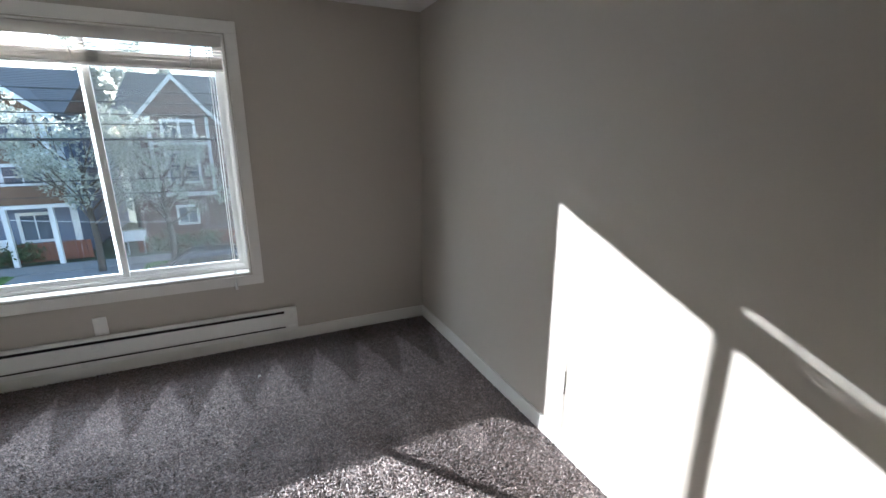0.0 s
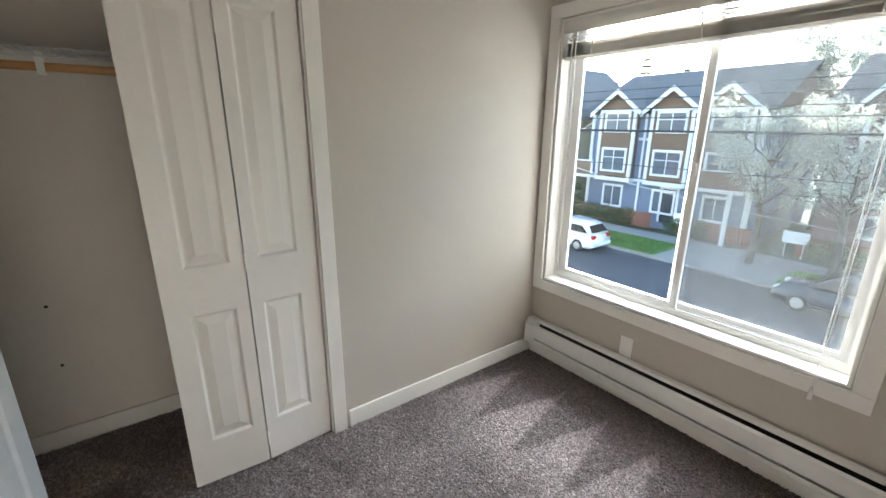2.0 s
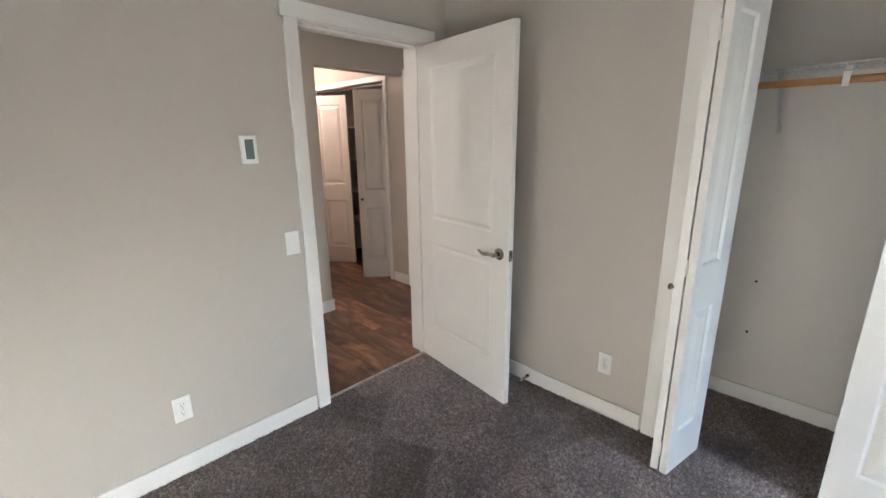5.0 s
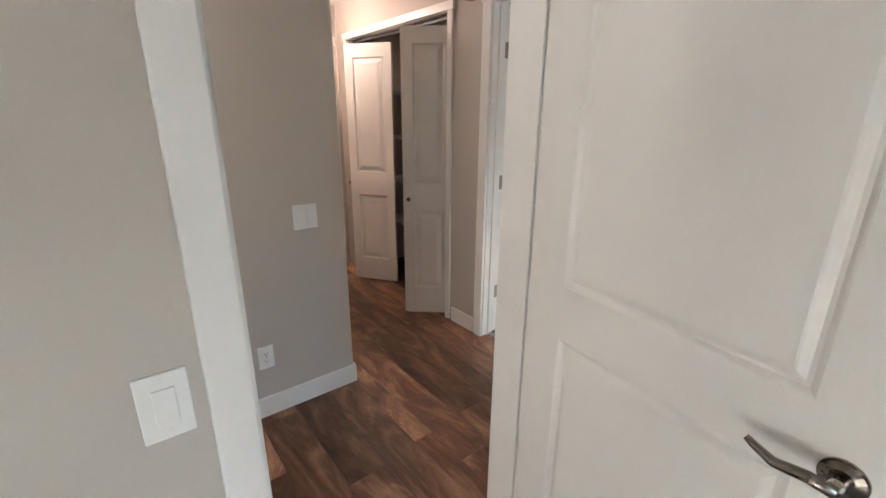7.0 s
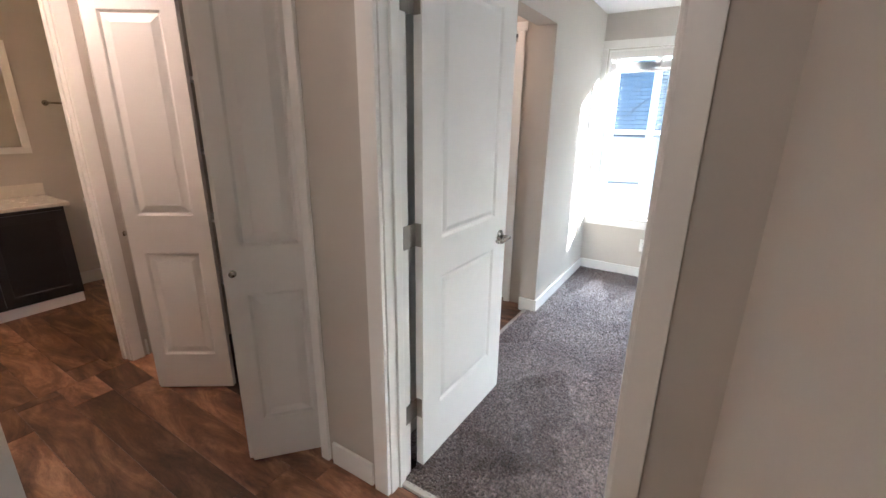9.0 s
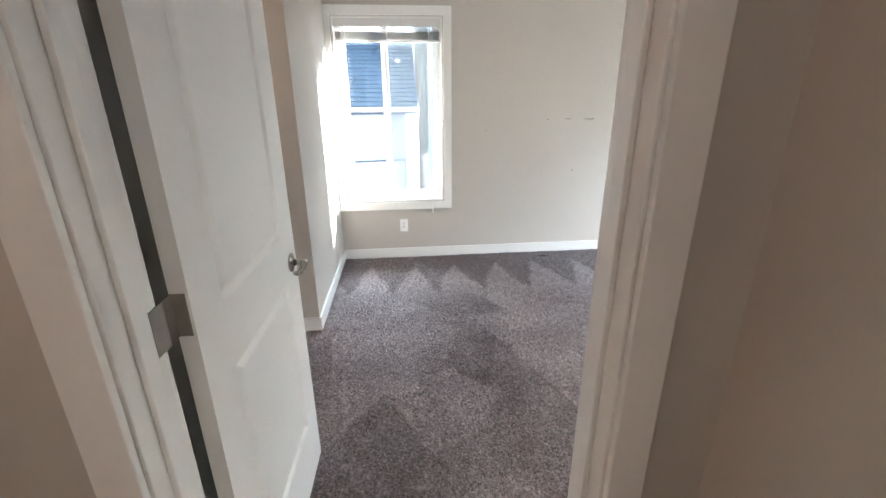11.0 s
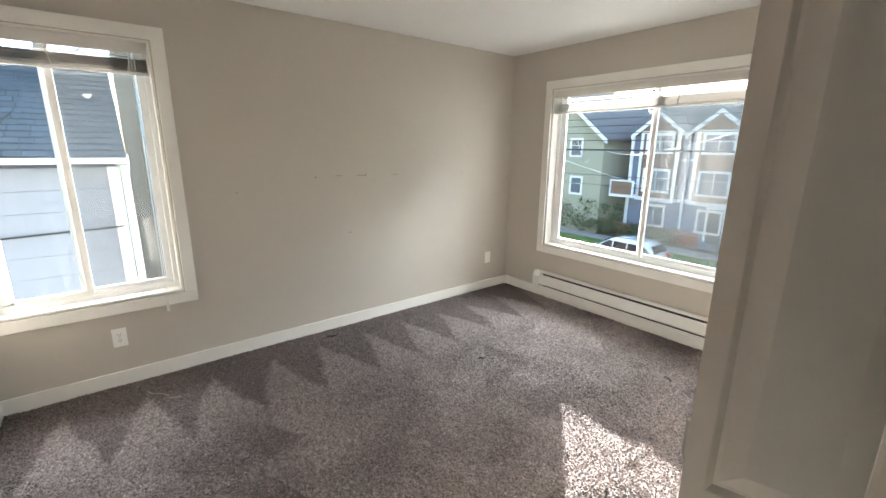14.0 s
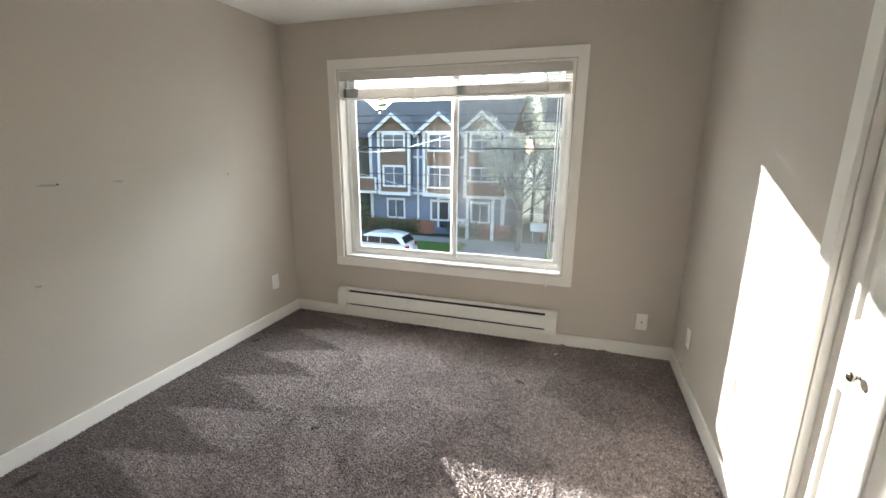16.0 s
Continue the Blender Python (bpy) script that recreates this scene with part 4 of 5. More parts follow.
# ---- marks and crumbs on the carpets ----
for x, y, a, l in ((-4.46, .226, 20, .045), (-3.50, 1.017, -30, .06), (-5.46, -.482, 75, .09), (-5.50, .961, 60, .07)):
    b = part("carpet_scuff", block((-l / 2, -.011, .0, l / 2, .011, .006), (-l / 3, -.016, 0, l / 4, .006, .005), bevel=.0025), SCUFF)
    b.matrix_world = pose(x, y, .0005, 0, 0, a)
    tagged(b, "small dark worn spot in the carpet", "scuff mark", "worn carpet spots")
for x, y in ((-.005, 2.669), (-3.305, 1.465)):
    b = part("lint", rod([(-.012, 0, 0), (-.003, .004, .003), (.006, -.002, .003), (.012, .003, 0)], [.003, .006, .005, .002], 7), LINT)
    b.matrix_world = pose(x, y, .006, 0, 0, 40)
    tagged(b, "white crumb of lint lying on the carpet", "lint", "white crumbs")
b = part("loose_thread", rod([(0, 0, .006), (.05, .02, .007), (.09, .08, .006), (.16, .10, .006), (.19, .16, .006)], .0016, 6), LINT)
b.matrix_world = pose(-5.40, -1.72, 0)
tagged(b, "white loose thread lying on the carpet", "thread")
for y, z in ((-.484, 1.259), (.982, 1.254), (-.06, 1.262)):
    tagged(part("nail_hole", rod([(-5.60, y, z), (-5.5985, y, z + .001)], [.006, .005], 8), SCUFF), "small dark nail hole in the wall", "nail hole", "nail holes")

for y, z, l in ((-.30, 1.262, .07), (-.10, 1.258, .10), (.22, 1.255, .06), (-1.05, 1.17, .02), (-.22, .80, .03)):
    tagged(part("wall_smudge", rod([(-5.6005, y - l / 2, z), (-5.5995, y - l / 5, z + .002), (-5.5995, y + l / 4, z - .001), (-5.6005, y + l / 2, z + .001)], [.002, .005, .006, .002], 8), SMUDGE), "faint brown smudge on the painted wall", "smudge", "wall smudges")

# ---- vinyl planks of hall, corridor, bathroom and alcove ----
fh = fixed("floor_vinyl_1", block((-3.88, -6.05, -.03, 2.0, -4.37, -.0165), (-2.43, -4.37, -.03, 2.0, -1.13, -.0165), (-3.02, -4.07, -.03, -2.43, -2.63, -.0165)), UNDER, "dark brown wood look vinyl plank floor", "floor")
fa = fixed("floor_vinyl_2", block((-5.60, -4.0, -.03, -3.56, -2.46, -.0165)), UNDER, "dark brown wood look vinyl plank floor in the alcove", "floor")
cache, rnd = {}, random.Random(5)
PW, PL = .178, 1.22


def lay(parent, x0, x1, y0, y1):
    x = x0
    while x < x1 - .01:
        w = min(PW, x1 - x)
        y = y0 - rnd.uniform(0, PL)
        while y < y1:
            a, b = max(y, y0), min(y + PL, y1)
            if b - a > .01:
                key = (round(w, 3), round(b - a, 3))
                if key not in cache:
                    bm = bmesh.new()
                    hw, hl, g = key[0] / 2 - .0007, key[1] / 2 - .0007, .0014
                    lo = [bm.verts.new(p) for p in ((-hw, -hl, -.004), (hw, -hl, -.004), (hw, hl, -.004), (-hw, hl, -.004))]
                    md = [bm.verts.new(p) for p in ((-hw, -hl, -.0012), (hw, -hl, -.0012), (hw, hl, -.0012), (-hw, hl, -.0012))]
                    hi = [bm.verts.new(p) for p in ((-hw + g, -hl + g, 0), (hw - g, -hl + g, 0), (hw - g, hl - g, 0), (-hw + g, hl - g, 0))]
                    bm.faces.new(hi)
                    for p, q in ((lo, md), (md, hi)):
                        for k in range(4):
                            bm.faces.new((p[k], p[(k + 1) % 4], q[(k + 1) % 4], q[k]))
                    me = bpy.data.meshes.new("plank")
                    bm.to_mesh(me)
                    bm.free()
                    me.materials.append(PLANK)
                    cache[key] = me
                ob = new("plank", cache[key])
                ob.parent = parent
                ob.location = ((x + x + w) / 2, (a + b) / 2, -.0122)
            y += PL
        x += w


lay(fh, -2.36, -1.37, -4.25, -1.137)
lay(fh, -1.37, 2.0, -2.33, -1.137)
lay(fh, -3.88, -1.12, -6.05, -4.25)
lay(fa, -4.40, -3.56, -4.0, -2.476)


# ---- outdoors ----
ASPHALT = surface("asphalt", (.065, .066, .07), .85, var=.25, scale=.6, fine=40, bump=.3, depth=.01)
CONC = surface("concrete", (.26, .25, .235), .85, var=.15, scale=1.2, fine=30, bump=.2, depth=.005)
SOIL = surface("ground_cover", (.085, .10, .055), .95, var=.4, scale=.5, fine=12, bump=.4, depth=.03)
GRASS = surface("lawn_grass", (.12, .215, .05), .9, var=.4, scale=1.5, fine=40, bump=.5, depth=.03)
BLUE = surface("blue_siding", (.155, .185, .26), .7, var=.1, scale=.8, fine=6.5, stretch=(.05, .05, 1), bump=.6, depth=.03)
GREEN = surface("pale_green_siding", (.30, .295, .225), .7, var=.08, scale=.8, fine=6.5, stretch=(.05, .05, 1), bump=.6, depth=.03)
BROWN = surface("brown_shingle_siding", (.17, .105, .07), .8, var=.25, scale=2, fine=9, stretch=(.6, .6, 1), bump=.6, depth=.03)
MAROON = surface("dark_red_siding", (.13, .075, .068), .8, var=.2, scale=1.5, fine=7, stretch=(.1, .1, 1), bump=.6, depth=.03)
HTRIM = surface("house_trim", (.66, .67, .68), .6, var=.05, scale=4, fine=30)
ROOF = surface("asphalt_roof", (.125, .12, .118), .9, var=.3, scale=3, fine=14, bump=.5, depth=.02, island=.5)
ROOF2 = surface("slate_blue_roof", (.042, .054, .066), .85, var=.3, scale=6, fine=40, bump=.4, depth=.006, island=.7)
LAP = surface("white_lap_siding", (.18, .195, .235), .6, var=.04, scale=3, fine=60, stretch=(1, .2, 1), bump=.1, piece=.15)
HGLASS = surface("house_window_glass", (.10, .12, .15), .08, var=.5, scale=.7, bump=0)
FENCE = surface("cedar_fence", (.22, .095, .06), .8, var=.25, scale=4, fine=30, stretch=(1, 1, .2), bump=.3, piece=.4)
SIGNW = surface("sign_board", (.80, .81, .82), .5, var=.02, scale=5)
CABLE = surface("cable_rubber", (.02, .02, .022), .6, var=.1, scale=10, bump=0)
BARK = surface("bark", (.10, .08, .065), .9, var=.3, scale=6, fine=30, bump=.6, depth=.02)
LEAF = thin_surface("pale_leaf", (.42, .43, .36), .4, .3, 2)
LEAF2 = thin_surface("hedge_leaf", (.06, .095, .035), .3, .5, 2)
LEAF3 = surface("fir_needles", (.035, .06, .035), .8, var=.4, scale=2, fine=20, bump=0, island=.8)
CARW = surface("white_car_paint", (.78, .80, .82), .22, var=.02, scale=3, bump=0, coat=.8)
CARD = surface("dark_car_paint", (.035, .04, .05), .25, var=.05, scale=3, bump=0, coat=.8)
TYRE = surface("tyre_rubber", (.025, .025, .026), .85, var=.2, scale=20, bump=.2)
RIM = surface("alloy_rim", (.5, .5, .52), .35, metal=.9, var=.1, scale=20, bump=0)
CARG = surface("car_glass", (.03, .035, .04), .06, var=.1, scale=3, bump=0)
RED = surface("tail_lamp", (.5, .02, .02), .25, var=.1, scale=20, bump=0)
LAMPW = surface("head_lamp", (.75, .76, .78), .15, var=.05, scale=20, bump=0)

GZ = -5.05
fixed("ground", block((-400, -400, GZ - 1, 400, 900, GZ - .06)), SOIL, "uneven ground cover round the houses", "ground")
fixed("road", block((-150, 9.0, GZ - .2, 150, 22.2, GZ)), ASPHALT, "grey asphalt street", "road")
bm = bmesh.new()
for i in range(26):
    x = -46 + i * 3.0
    cube(bm, x, 22.2, GZ - .2, x + 2.985, 22.35, GZ + .14)
tagged(part("kerb", bm, CONC), "pale concrete kerb stones along the street", "kerb", kind="structure")
fixed("lawn", block((-60, 22.36, GZ - .2, -10.2, 25.6, GZ + .11), (-5.0, 22.36, GZ - .2, 40, 25.6, GZ + .11)), GRASS, "mown green verge beside the kerb", "lawn")
fixed("pavement", block((-60, 25.62, GZ - .2, 60, 27.3, GZ + .12), (-10.18, 22.36, GZ - .2, -5.02, 25.6, GZ + .10)), CONC, "pale concrete pavement and driveway", "pavement")
rg = random.Random(11)
bm = bmesh.new()
for i in range(22000):
    x = rg.uniform(-26, -10.3) if i % 3 else rg.uniform(-4.9, 3)
    y, a, hh = rg.uniform(22.4, 25.55), rg.uniform(0, 6.3), rg.uniform(.05, .12)
    c, s = math.cos(a) * .03, math.sin(a) * .03
    z = GZ + .105
    bm.faces.new([bm.verts.new(p) for p in ((x - c, y - s, z), (x + c, y + s, z), (x + s * .6, y - c * .6, z + hh))])
tagged(part("grass", bm, GRASS), "short green grass blades on the verge", "grass", kind="stuff")


def house_window(parent, x0, x1, z0, z1, y, bars=1, rail=False):
    """A trimmed window on a wall that faces -y."""
    f = part("window", block((x0 - .14, y - .07, z0 - .14, x0, y, z1 + .16), (x1, y - .07, z0 - .14, x1 + .14, y, z1 + .16), (x0, y - .07, z1, x1, y, z1 + .16), (x0 - .1, y - .10, z0 - .14, x1 + .1, y, z0)), HTRIM, parent, "white trimmed window")
    for i in range(bars):
        a, b = x0 + (x1 - x0) * i / bars, x0 + (x1 - x0) * (i + 1) / bars
        part("pane", block((a + .02, y - .025, z0, b - .02, y - .012, z1)), HGLASS, f)
    bx = [(x0 + (x1 - x0) * i / bars - .03, y - .045, z0, x0 + (x1 - x0) * i / bars + .03, y - .012, z1) for i in range(1, bars)]
    if rail:
        bx.append((x0, y - .05, z0 + (z1 - z0) * .62, x1, y - .026, z0 + (z1 - z0) * .62 + .05))
    if bx:
        part("bar", block(*bx), HTRIM, f)


def gable(parent, xc, half, z_foot, z_top, y0, y1, over=.35, infill=BROWN):
    """A small street gable: shingled triangle, two roof planes and white barge boards."""
    bm = bmesh.new()
    prism(bm, [(xc - half, z_foot), (xc + half, z_foot), (xc, z_top)], "y", y0, y1)
    part("gable_wall", bm, infill, parent, "brown shingled gable")
    for s in (-1, 1):
        dx, dz = half, z_top - z_foot
        k = (half + .45) / half
        bm = bmesh.new()
        prism(bm, [(xc, z_top + .06), (xc + s * dx * k, z_top - dz * k + .06), (xc + s * dx * k, z_top - dz * k + .18), (xc, z_top + .20)], "y", y0 - over, y1)
        part("roof", bm, ROOF, parent)
        bm = bmesh.new()
        prism(bm, [(xc, z_top - .16), (xc + s * dx * k, z_top - dz * k - .16), (xc + s * dx * k, z_top - dz * k + .12), (xc, z_top + .14)], "y", y0 - over - .06, y0 - over)
        part("barge_board", bm, HTRIM, parent)


def slab_roof(parent, x0, x1, y0, y1, z_eave, z_ridge):
    """A roof whose ridge runs along x, laid in courses."""
    bm, ym, n = bmesh.new(), (y0 + y1) / 2, 26
    for s in (0, 1):
        for i in range(n):
            f0, f1 = i / n, (i + 1.15) / n
            ya, yb = (y0 + (ym - y0) * f0, y0 + (ym - y0) * min(f1, 1)) if s == 0 else (y1 + (ym - y1) * f0, y1 + (ym - y1) * min(f1, 1))
            za, zb = z_eave + (z_ridge - z_eave) * f0 + .03, z_eave + (z_ridge - z_eave) * min(f1, 1)
            q = [(x0, ya, za), (x1, ya, za), (x1, yb, zb), (x0, yb, zb)]
            lo = [bm.verts.new((p[0], p[1], p[2] - .06)) for p in q]
            hi = [bm.verts.new(p) for p in q]
            bm.faces.new(lo[::-1])
            bm.faces.new(hi)
            for k in range(4):
                bm.faces.new((lo[k], lo[(k + 1) % 4], hi[(k + 1) % 4], hi[k]))
    part("roof", bm, ROOF, parent)
    bm = bmesh.new()
    prism(bm, [(y0 + .5, z_eave - .1), (y1 - .5, z_eave - .1), (ym, z_ridge - .12)], "x", x0 + .45, x1 - .45)
    part("gable_end", bm, BROWN, parent)


def balcony(parent, x0, x1, z, y0, y1):
    b = part("balcony", block((x0, y0, z - .18, x1, y1, z)), HTRIM, parent, "balcony with white rails")
    part("rail", block((x0, y0, z + .95, x1, y0 + .08, z + 1.05), (x0, y0, z + .05, x0 + .12, y0 + .12, z + .95), (x1 - .12, y0, z + .05, x1, y0 + .12, z + .95)), HTRIM, b)
    part("rail_board", block((x0 + .12, y0 + .03, z + .02, x1 - .12, y0 + .06, z + .93)), BROWN, b, "brown boarded balustrade")


# grey blue townhouse with brown gables
Y = 29.0
ha = thing("townhouse", pose(0, 0, 0), "blue grey townhouse with brown shingled gables and white trim", "house")
part("wall", block((-19.0, Y, GZ, -8.4, Y + 11, 2.55)), BLUE, ha)
slab_roof(ha, -19.5, -7.9, Y - .5, Y + 11.5, 2.5, 5.3)
for xc, wl, wr in ((-16.75, -18.0, -15.5), (-13.1, -14.35, -11.85), (-10.0, -11.2, -8.8)):
    part("bay", block((wl, Y - .6, -1.9, wr, Y - .001, 2.5)), BROWN, ha, "brown shingled bay")
    part("corner_board", block((wl - .08, Y - .68, -1.9, wl + .12, Y - .5, 2.6), (wr - .12, Y - .68, -1.9, wr + .08, Y - .5, 2.6)), HTRIM, ha)
    part("band", block((wl - .1, Y - .70, -2.15, wr + .1, Y - .01, -1.9), (wl - .02, Y - .66, 2.45, wr + .02, Y - .602, 2.62)), HTRIM, ha)
    gable(ha, xc, (wr - wl) / 2 + .2, 2.6, 3.75, Y - .6, Y + 4)
    house_window(ha, wl + .45, wr - .45, 1.25, 2.3, Y - .602, 2, True)
    house_window(ha, wl + .45, wr - .45, -1.40, -.05, Y - .602, 2, True)
    house_window(ha, wl + .45, wr - .75, -3.9, -2.6, Y - .002, 2)
part("band", block((-19.05, Y - .06, -2.1, -18.1, Y - .002, -1.92), (-15.4, Y - .06, .62, -14.43, Y - .002, .80), (-11.75, Y - .06, .62, -11.28, Y - .002, .80), (-15.4, Y - .06, -2.1, -14.43, Y - .002, -1.92)), HTRIM, ha)
part("corner_board", block((-19.08, Y - .08, GZ, -18.85, Y - .002, 2.5), (-15.1, Y - .07, GZ, -14.95, Y - .002, 2.5), (-8.62, Y - .08, GZ, -8.32, Y - .002, 2.5)), HTRIM, ha)
balcony(ha, -19.9, -18.05, -1.85, Y - 1.1, Y - .01)
balcony(ha, -10.9, -8.0, -1.85, Y - 1.7, Y - .62)
dr = part("door", block((-13.3, Y - .06, GZ + .5, -12.4, Y - .003, -2.5)), CARD, ha, "dark front door")
part("door_trim", block((-13.45, Y - .09, GZ + .5, -13.301, Y - .003, -2.35), (-12.399, Y - .09, GZ + .5, -12.25, Y - .003, -2.35), (-13.5, Y - .12, -2.35, -12.2, Y - .003, -2.2)), HTRIM, dr)
part("porch_post", block((-9.0, Y - 1.7, GZ, -8.8, Y - 1.5, -2.03), (-10.8, Y - 1.7, GZ, -10.6, Y - 1.5, -2.03)), HTRIM, ha)

# dark red townhouse
hb = thing("townhouse", pose(0, 0, 0), "dark red townhouse with white trimmed windows", "house")
part("wall", block((-5.6, Y + .4, GZ, 9, Y + 12, 2.6)), MAROON, hb)
slab_roof(hb, -6.1, 9.5, Y - .1, Y + 12.4, 2.55, 5.4)
gable(hb, -3.0, 1.75, 2.6, 4.6, Y, Y + 5, infill=MAROON)
gable(hb, 1.6, 1.75, 2.6, 4.6, Y, Y + 5, infill=MAROON)
for xa in (-3.75, .9):
    part("bay", block((xa - .7, Y, -1.75, xa + 2.2, Y + .399, 2.6)), MAROON, hb)
    part("band", block((xa - .8, Y - .08, -1.98, xa + 2.3, Y - .002, -1.75), (xa - .8, Y - .06, .95, xa + 2.3, Y - .002, 1.1)), HTRIM, hb)
    part("corner_board", block((xa - .78, Y - .08, -1.75, xa - .6, Y - .002, 2.5), (xa + 2.1, Y - .08, -1.75, xa + 2.28, Y - .002, 2.5), (xa + .7, Y - .06, 1.1, xa + .82, Y - .002, 2.5)), HTRIM, hb)
    house_window(hb, xa, xa + 1.45, -1.1, .45, Y - .002, 2, True)
    house_window(hb, xa, xa + 1.45, 1.3, 2.2, Y - .002, 2)
    house_window(hb, xa + .1, xa + 1.0, -3.6, -2.7, Y + .398, 2)
part("canopy", block((-1.2, Y - .9, -2.3, .5, Y + .39, -2.15)), ROOF, hb)

# pale green house
hc = thing("gabled_house", pose(0, 0, 0), "pale green gabled house with a grey roof", "house")
part("wall", block((-29.0, Y - 1.5, GZ, -20.4, Y + 9, 2.4)), GREEN, hc)
bm = bmesh.new()
prism(bm, [(-29.0, 2.4), (-20.4, 2.4), (-24.7, 6.0)], "y", Y - 1.5, Y + 9)
part("gable_wall", bm, GREEN, hc)
for s in (-1, 1):
    bm = bmesh.new()
    prism(bm, [(-24.7, 6.05), (-24.7 + s * 4.9, 1.95), (-24.7 + s * 4.9, 2.15), (-24.7, 6.28)], "y", Y - 2.1, Y + 9.5)
    part("roof", bm, ROOF, hc)
    bm = bmesh.new()
    prism(bm, [(-24.7, 5.85), (-24.7 + s * 4.9, 1.75), (-24.7 + s * 4.9, 2.05), (-24.7, 6.15)], "y", Y - 2.18, Y - 2.1)
    part("barge_board", bm, HTRIM, hc)
for x0, z0 in ((-23.2, .9), (-26.5, .9), (-23.0, -2.0), (-26.8, -2.0), (-24.9, 3.2)):
    house_window(hc, x0, x0 + .9, z0, z0 + 1.15, Y - 1.502, 1, True)

# fence with boards, signs on it
fe = thing("board_fence", pose(0, 0, 0), "red brown cedar board fence behind the pavement", "fence")
me = None
for i in range(150):
    x = -30 + i * .225
    if -13.5 < x < -12.2 or -7.8 < x < -5.9:
        continue
    if me is None:
        ob = part("board", block((0, 0, 0, .205, .022, 1.0), bevel=.006, seg=1), FENCE, fe)
        me = ob.data
    else:
        ob = new("board", me)
        ob.parent = fe
    ob.location = (x, 28.0, GZ + .14 + .02 * rg.random())
part("fence_rail", block((-30, 28.023, GZ + .35, -13.6, 28.07, GZ + .45), (-30, 28.023, GZ + .9, -13.6, 28.07, GZ + 1.0), (-12.1, 28.023, GZ + .35, -7.9, 28.07, GZ + .45), (-12.1, 28.023, GZ + .9, -7.9, 28.07, GZ + 1.0), (-5.8, 28.023, GZ + .9, 3.7, 28.07, GZ + 1.0)), FENCE, fe)
for x in (-11.3, -5.75):
    sg = thing("sign_board", pose(x, 27.8, GZ + .12), "small white sign board on two stakes", "sign", "white sign boards")
    part("board", block((-.55, 0, .75, .55, .03, 1.35), bevel=.008), SIGNW, sg)
    for dx in (-.4, .36):
        part("stake", block((dx, .031, 0, dx + .05, .07, 1.3)), HTRIM, sg)


# vegetation
def foliage(bm, c, r, n, size, rr, squash=.8):
    for _ in range(n):
        d = Vector((rr.gauss(0, 1), rr.gauss(0, 1), rr.gauss(0, 1))).normalized() * r * rr.uniform(.25, 1) ** .6
        p = Vector(c) + Vector((d.x, d.y, d.z * squash))
        u = Vector((rr.gauss(0, 1), rr.gauss(0, 1), rr.gauss(0, 1))).normalized()
        w = u.orthogonal().normalized()
        s = size * rr.uniform(.6, 1.3)
        bm.faces.new([bm.verts.new(p + a) for a in (-u * s, w * s * .45, u * s, -w * s * .45)])


def tree(x, y, h, label, leaf, spread, n, size, seed, bare=.3):
    rr = random.Random(seed)
    d = thing("tree", pose(x, y, GZ), label, "tree")
    bm, tips = bmesh.new(), []
    tube(bm, [(0, 0, 0), (.05, .03, h * .2), (-.04, .06, h * .4), (.03, 0, h * .62)], [.17, .14, .11, .06], 10)
    for i in range(13):
        a, z = i * 2.4 + rr.uniform(-.4, .4), h * (.28 + .34 * i / 13)
        l = spread * rr.uniform(.6, 1.05)
        mid = (math.cos(a) * l * .5, math.sin(a) * l * .5, z + h * .12)
        tip = (math.cos(a) * l, math.sin(a) * l, z + h * rr.uniform(.18, .36))
        tube(bm, [(0, 0, z), mid, tip], [.06, .04, .012], 6)
        tips += [mid, tip]
        for k in range(3):
            b = a + rr.uniform(-.9, .9)
            t2 = (mid[0] + math.cos(b) * l * .45, mid[1] + math.sin(b) * l * .45, mid[2] + h * rr.uniform(.05, .25))
            tube(bm, [mid, t2], [.025, .007], 5)
            tips.append(t2)
    part("trunk", bm, BARK, d, "branching grey brown trunk")
    bm = bmesh.new()
    for t in tips:
        if rr.random() > bare * .5:
            foliage(bm, t, rr.uniform(.35, .8), int(n / len(tips)), size, rr)
    part("crown", bm, leaf, d, "loose crown of small leaves")
    return d


tree(-6.7, 25.0, 8.4, "street tree with pale spring leaves over the verge", LEAF, 2.9, 9000, .075, 3)
tree(-3.6, 24.8, 7.6, "street tree with pale spring leaves beside the kerb", LEAF, 2.6, 8000, .075, 8)
tree(2.6, 25.1, 7.8, "street tree with pale spring leaves near the driveway", LEAF, 2.6, 6000, .075, 21)
tree(-10.5, 42.0, 12.5, "tall bare tree behind the townhouse", LEAF, 3.6, 3000, .10, 31, 1.2)
tree(-7.2, 37.0, 13.5, "pale leaved tree between the townhouses", LEAF, 3.4, 15000, .11, 41, .2)
tree(-4.6, 43.5, 13.0, "pale leaved tree rising behind the dark red roof", LEAF, 3.8, 7000, .12, 43, .4)
tree(-5.0, 46.0, 13.5, "tall thin leaved tree behind the townhouses", LEAF, 4.2, 6000, .12, 37, .6)


def fir(x, y, h, seed):
    rr = random.Random(seed)
    d = thing("fir_tree", pose(x, y, GZ), "dark evergreen tree beyond the roofs", "tree", "evergreens beyond the roofs")
    part("trunk", rod([(0, 0, 0), (0, 0, h)], [.3, .03], 8), BARK, d)
    bm = bmesh.new()
    for i in range(16):
        z = h * (.2 + .8 * i / 16)
        r = (h - z) * .26 + .25
        for k in range(7):
            a = k * .9 + i * 1.3
            foliage(bm, (math.cos(a) * r * .6, math.sin(a) * r * .6, z - r * .15), r * .42, 26, .17, rr, .35)
    part("crown", bm, LEAF3, d, "ragged needle crown")


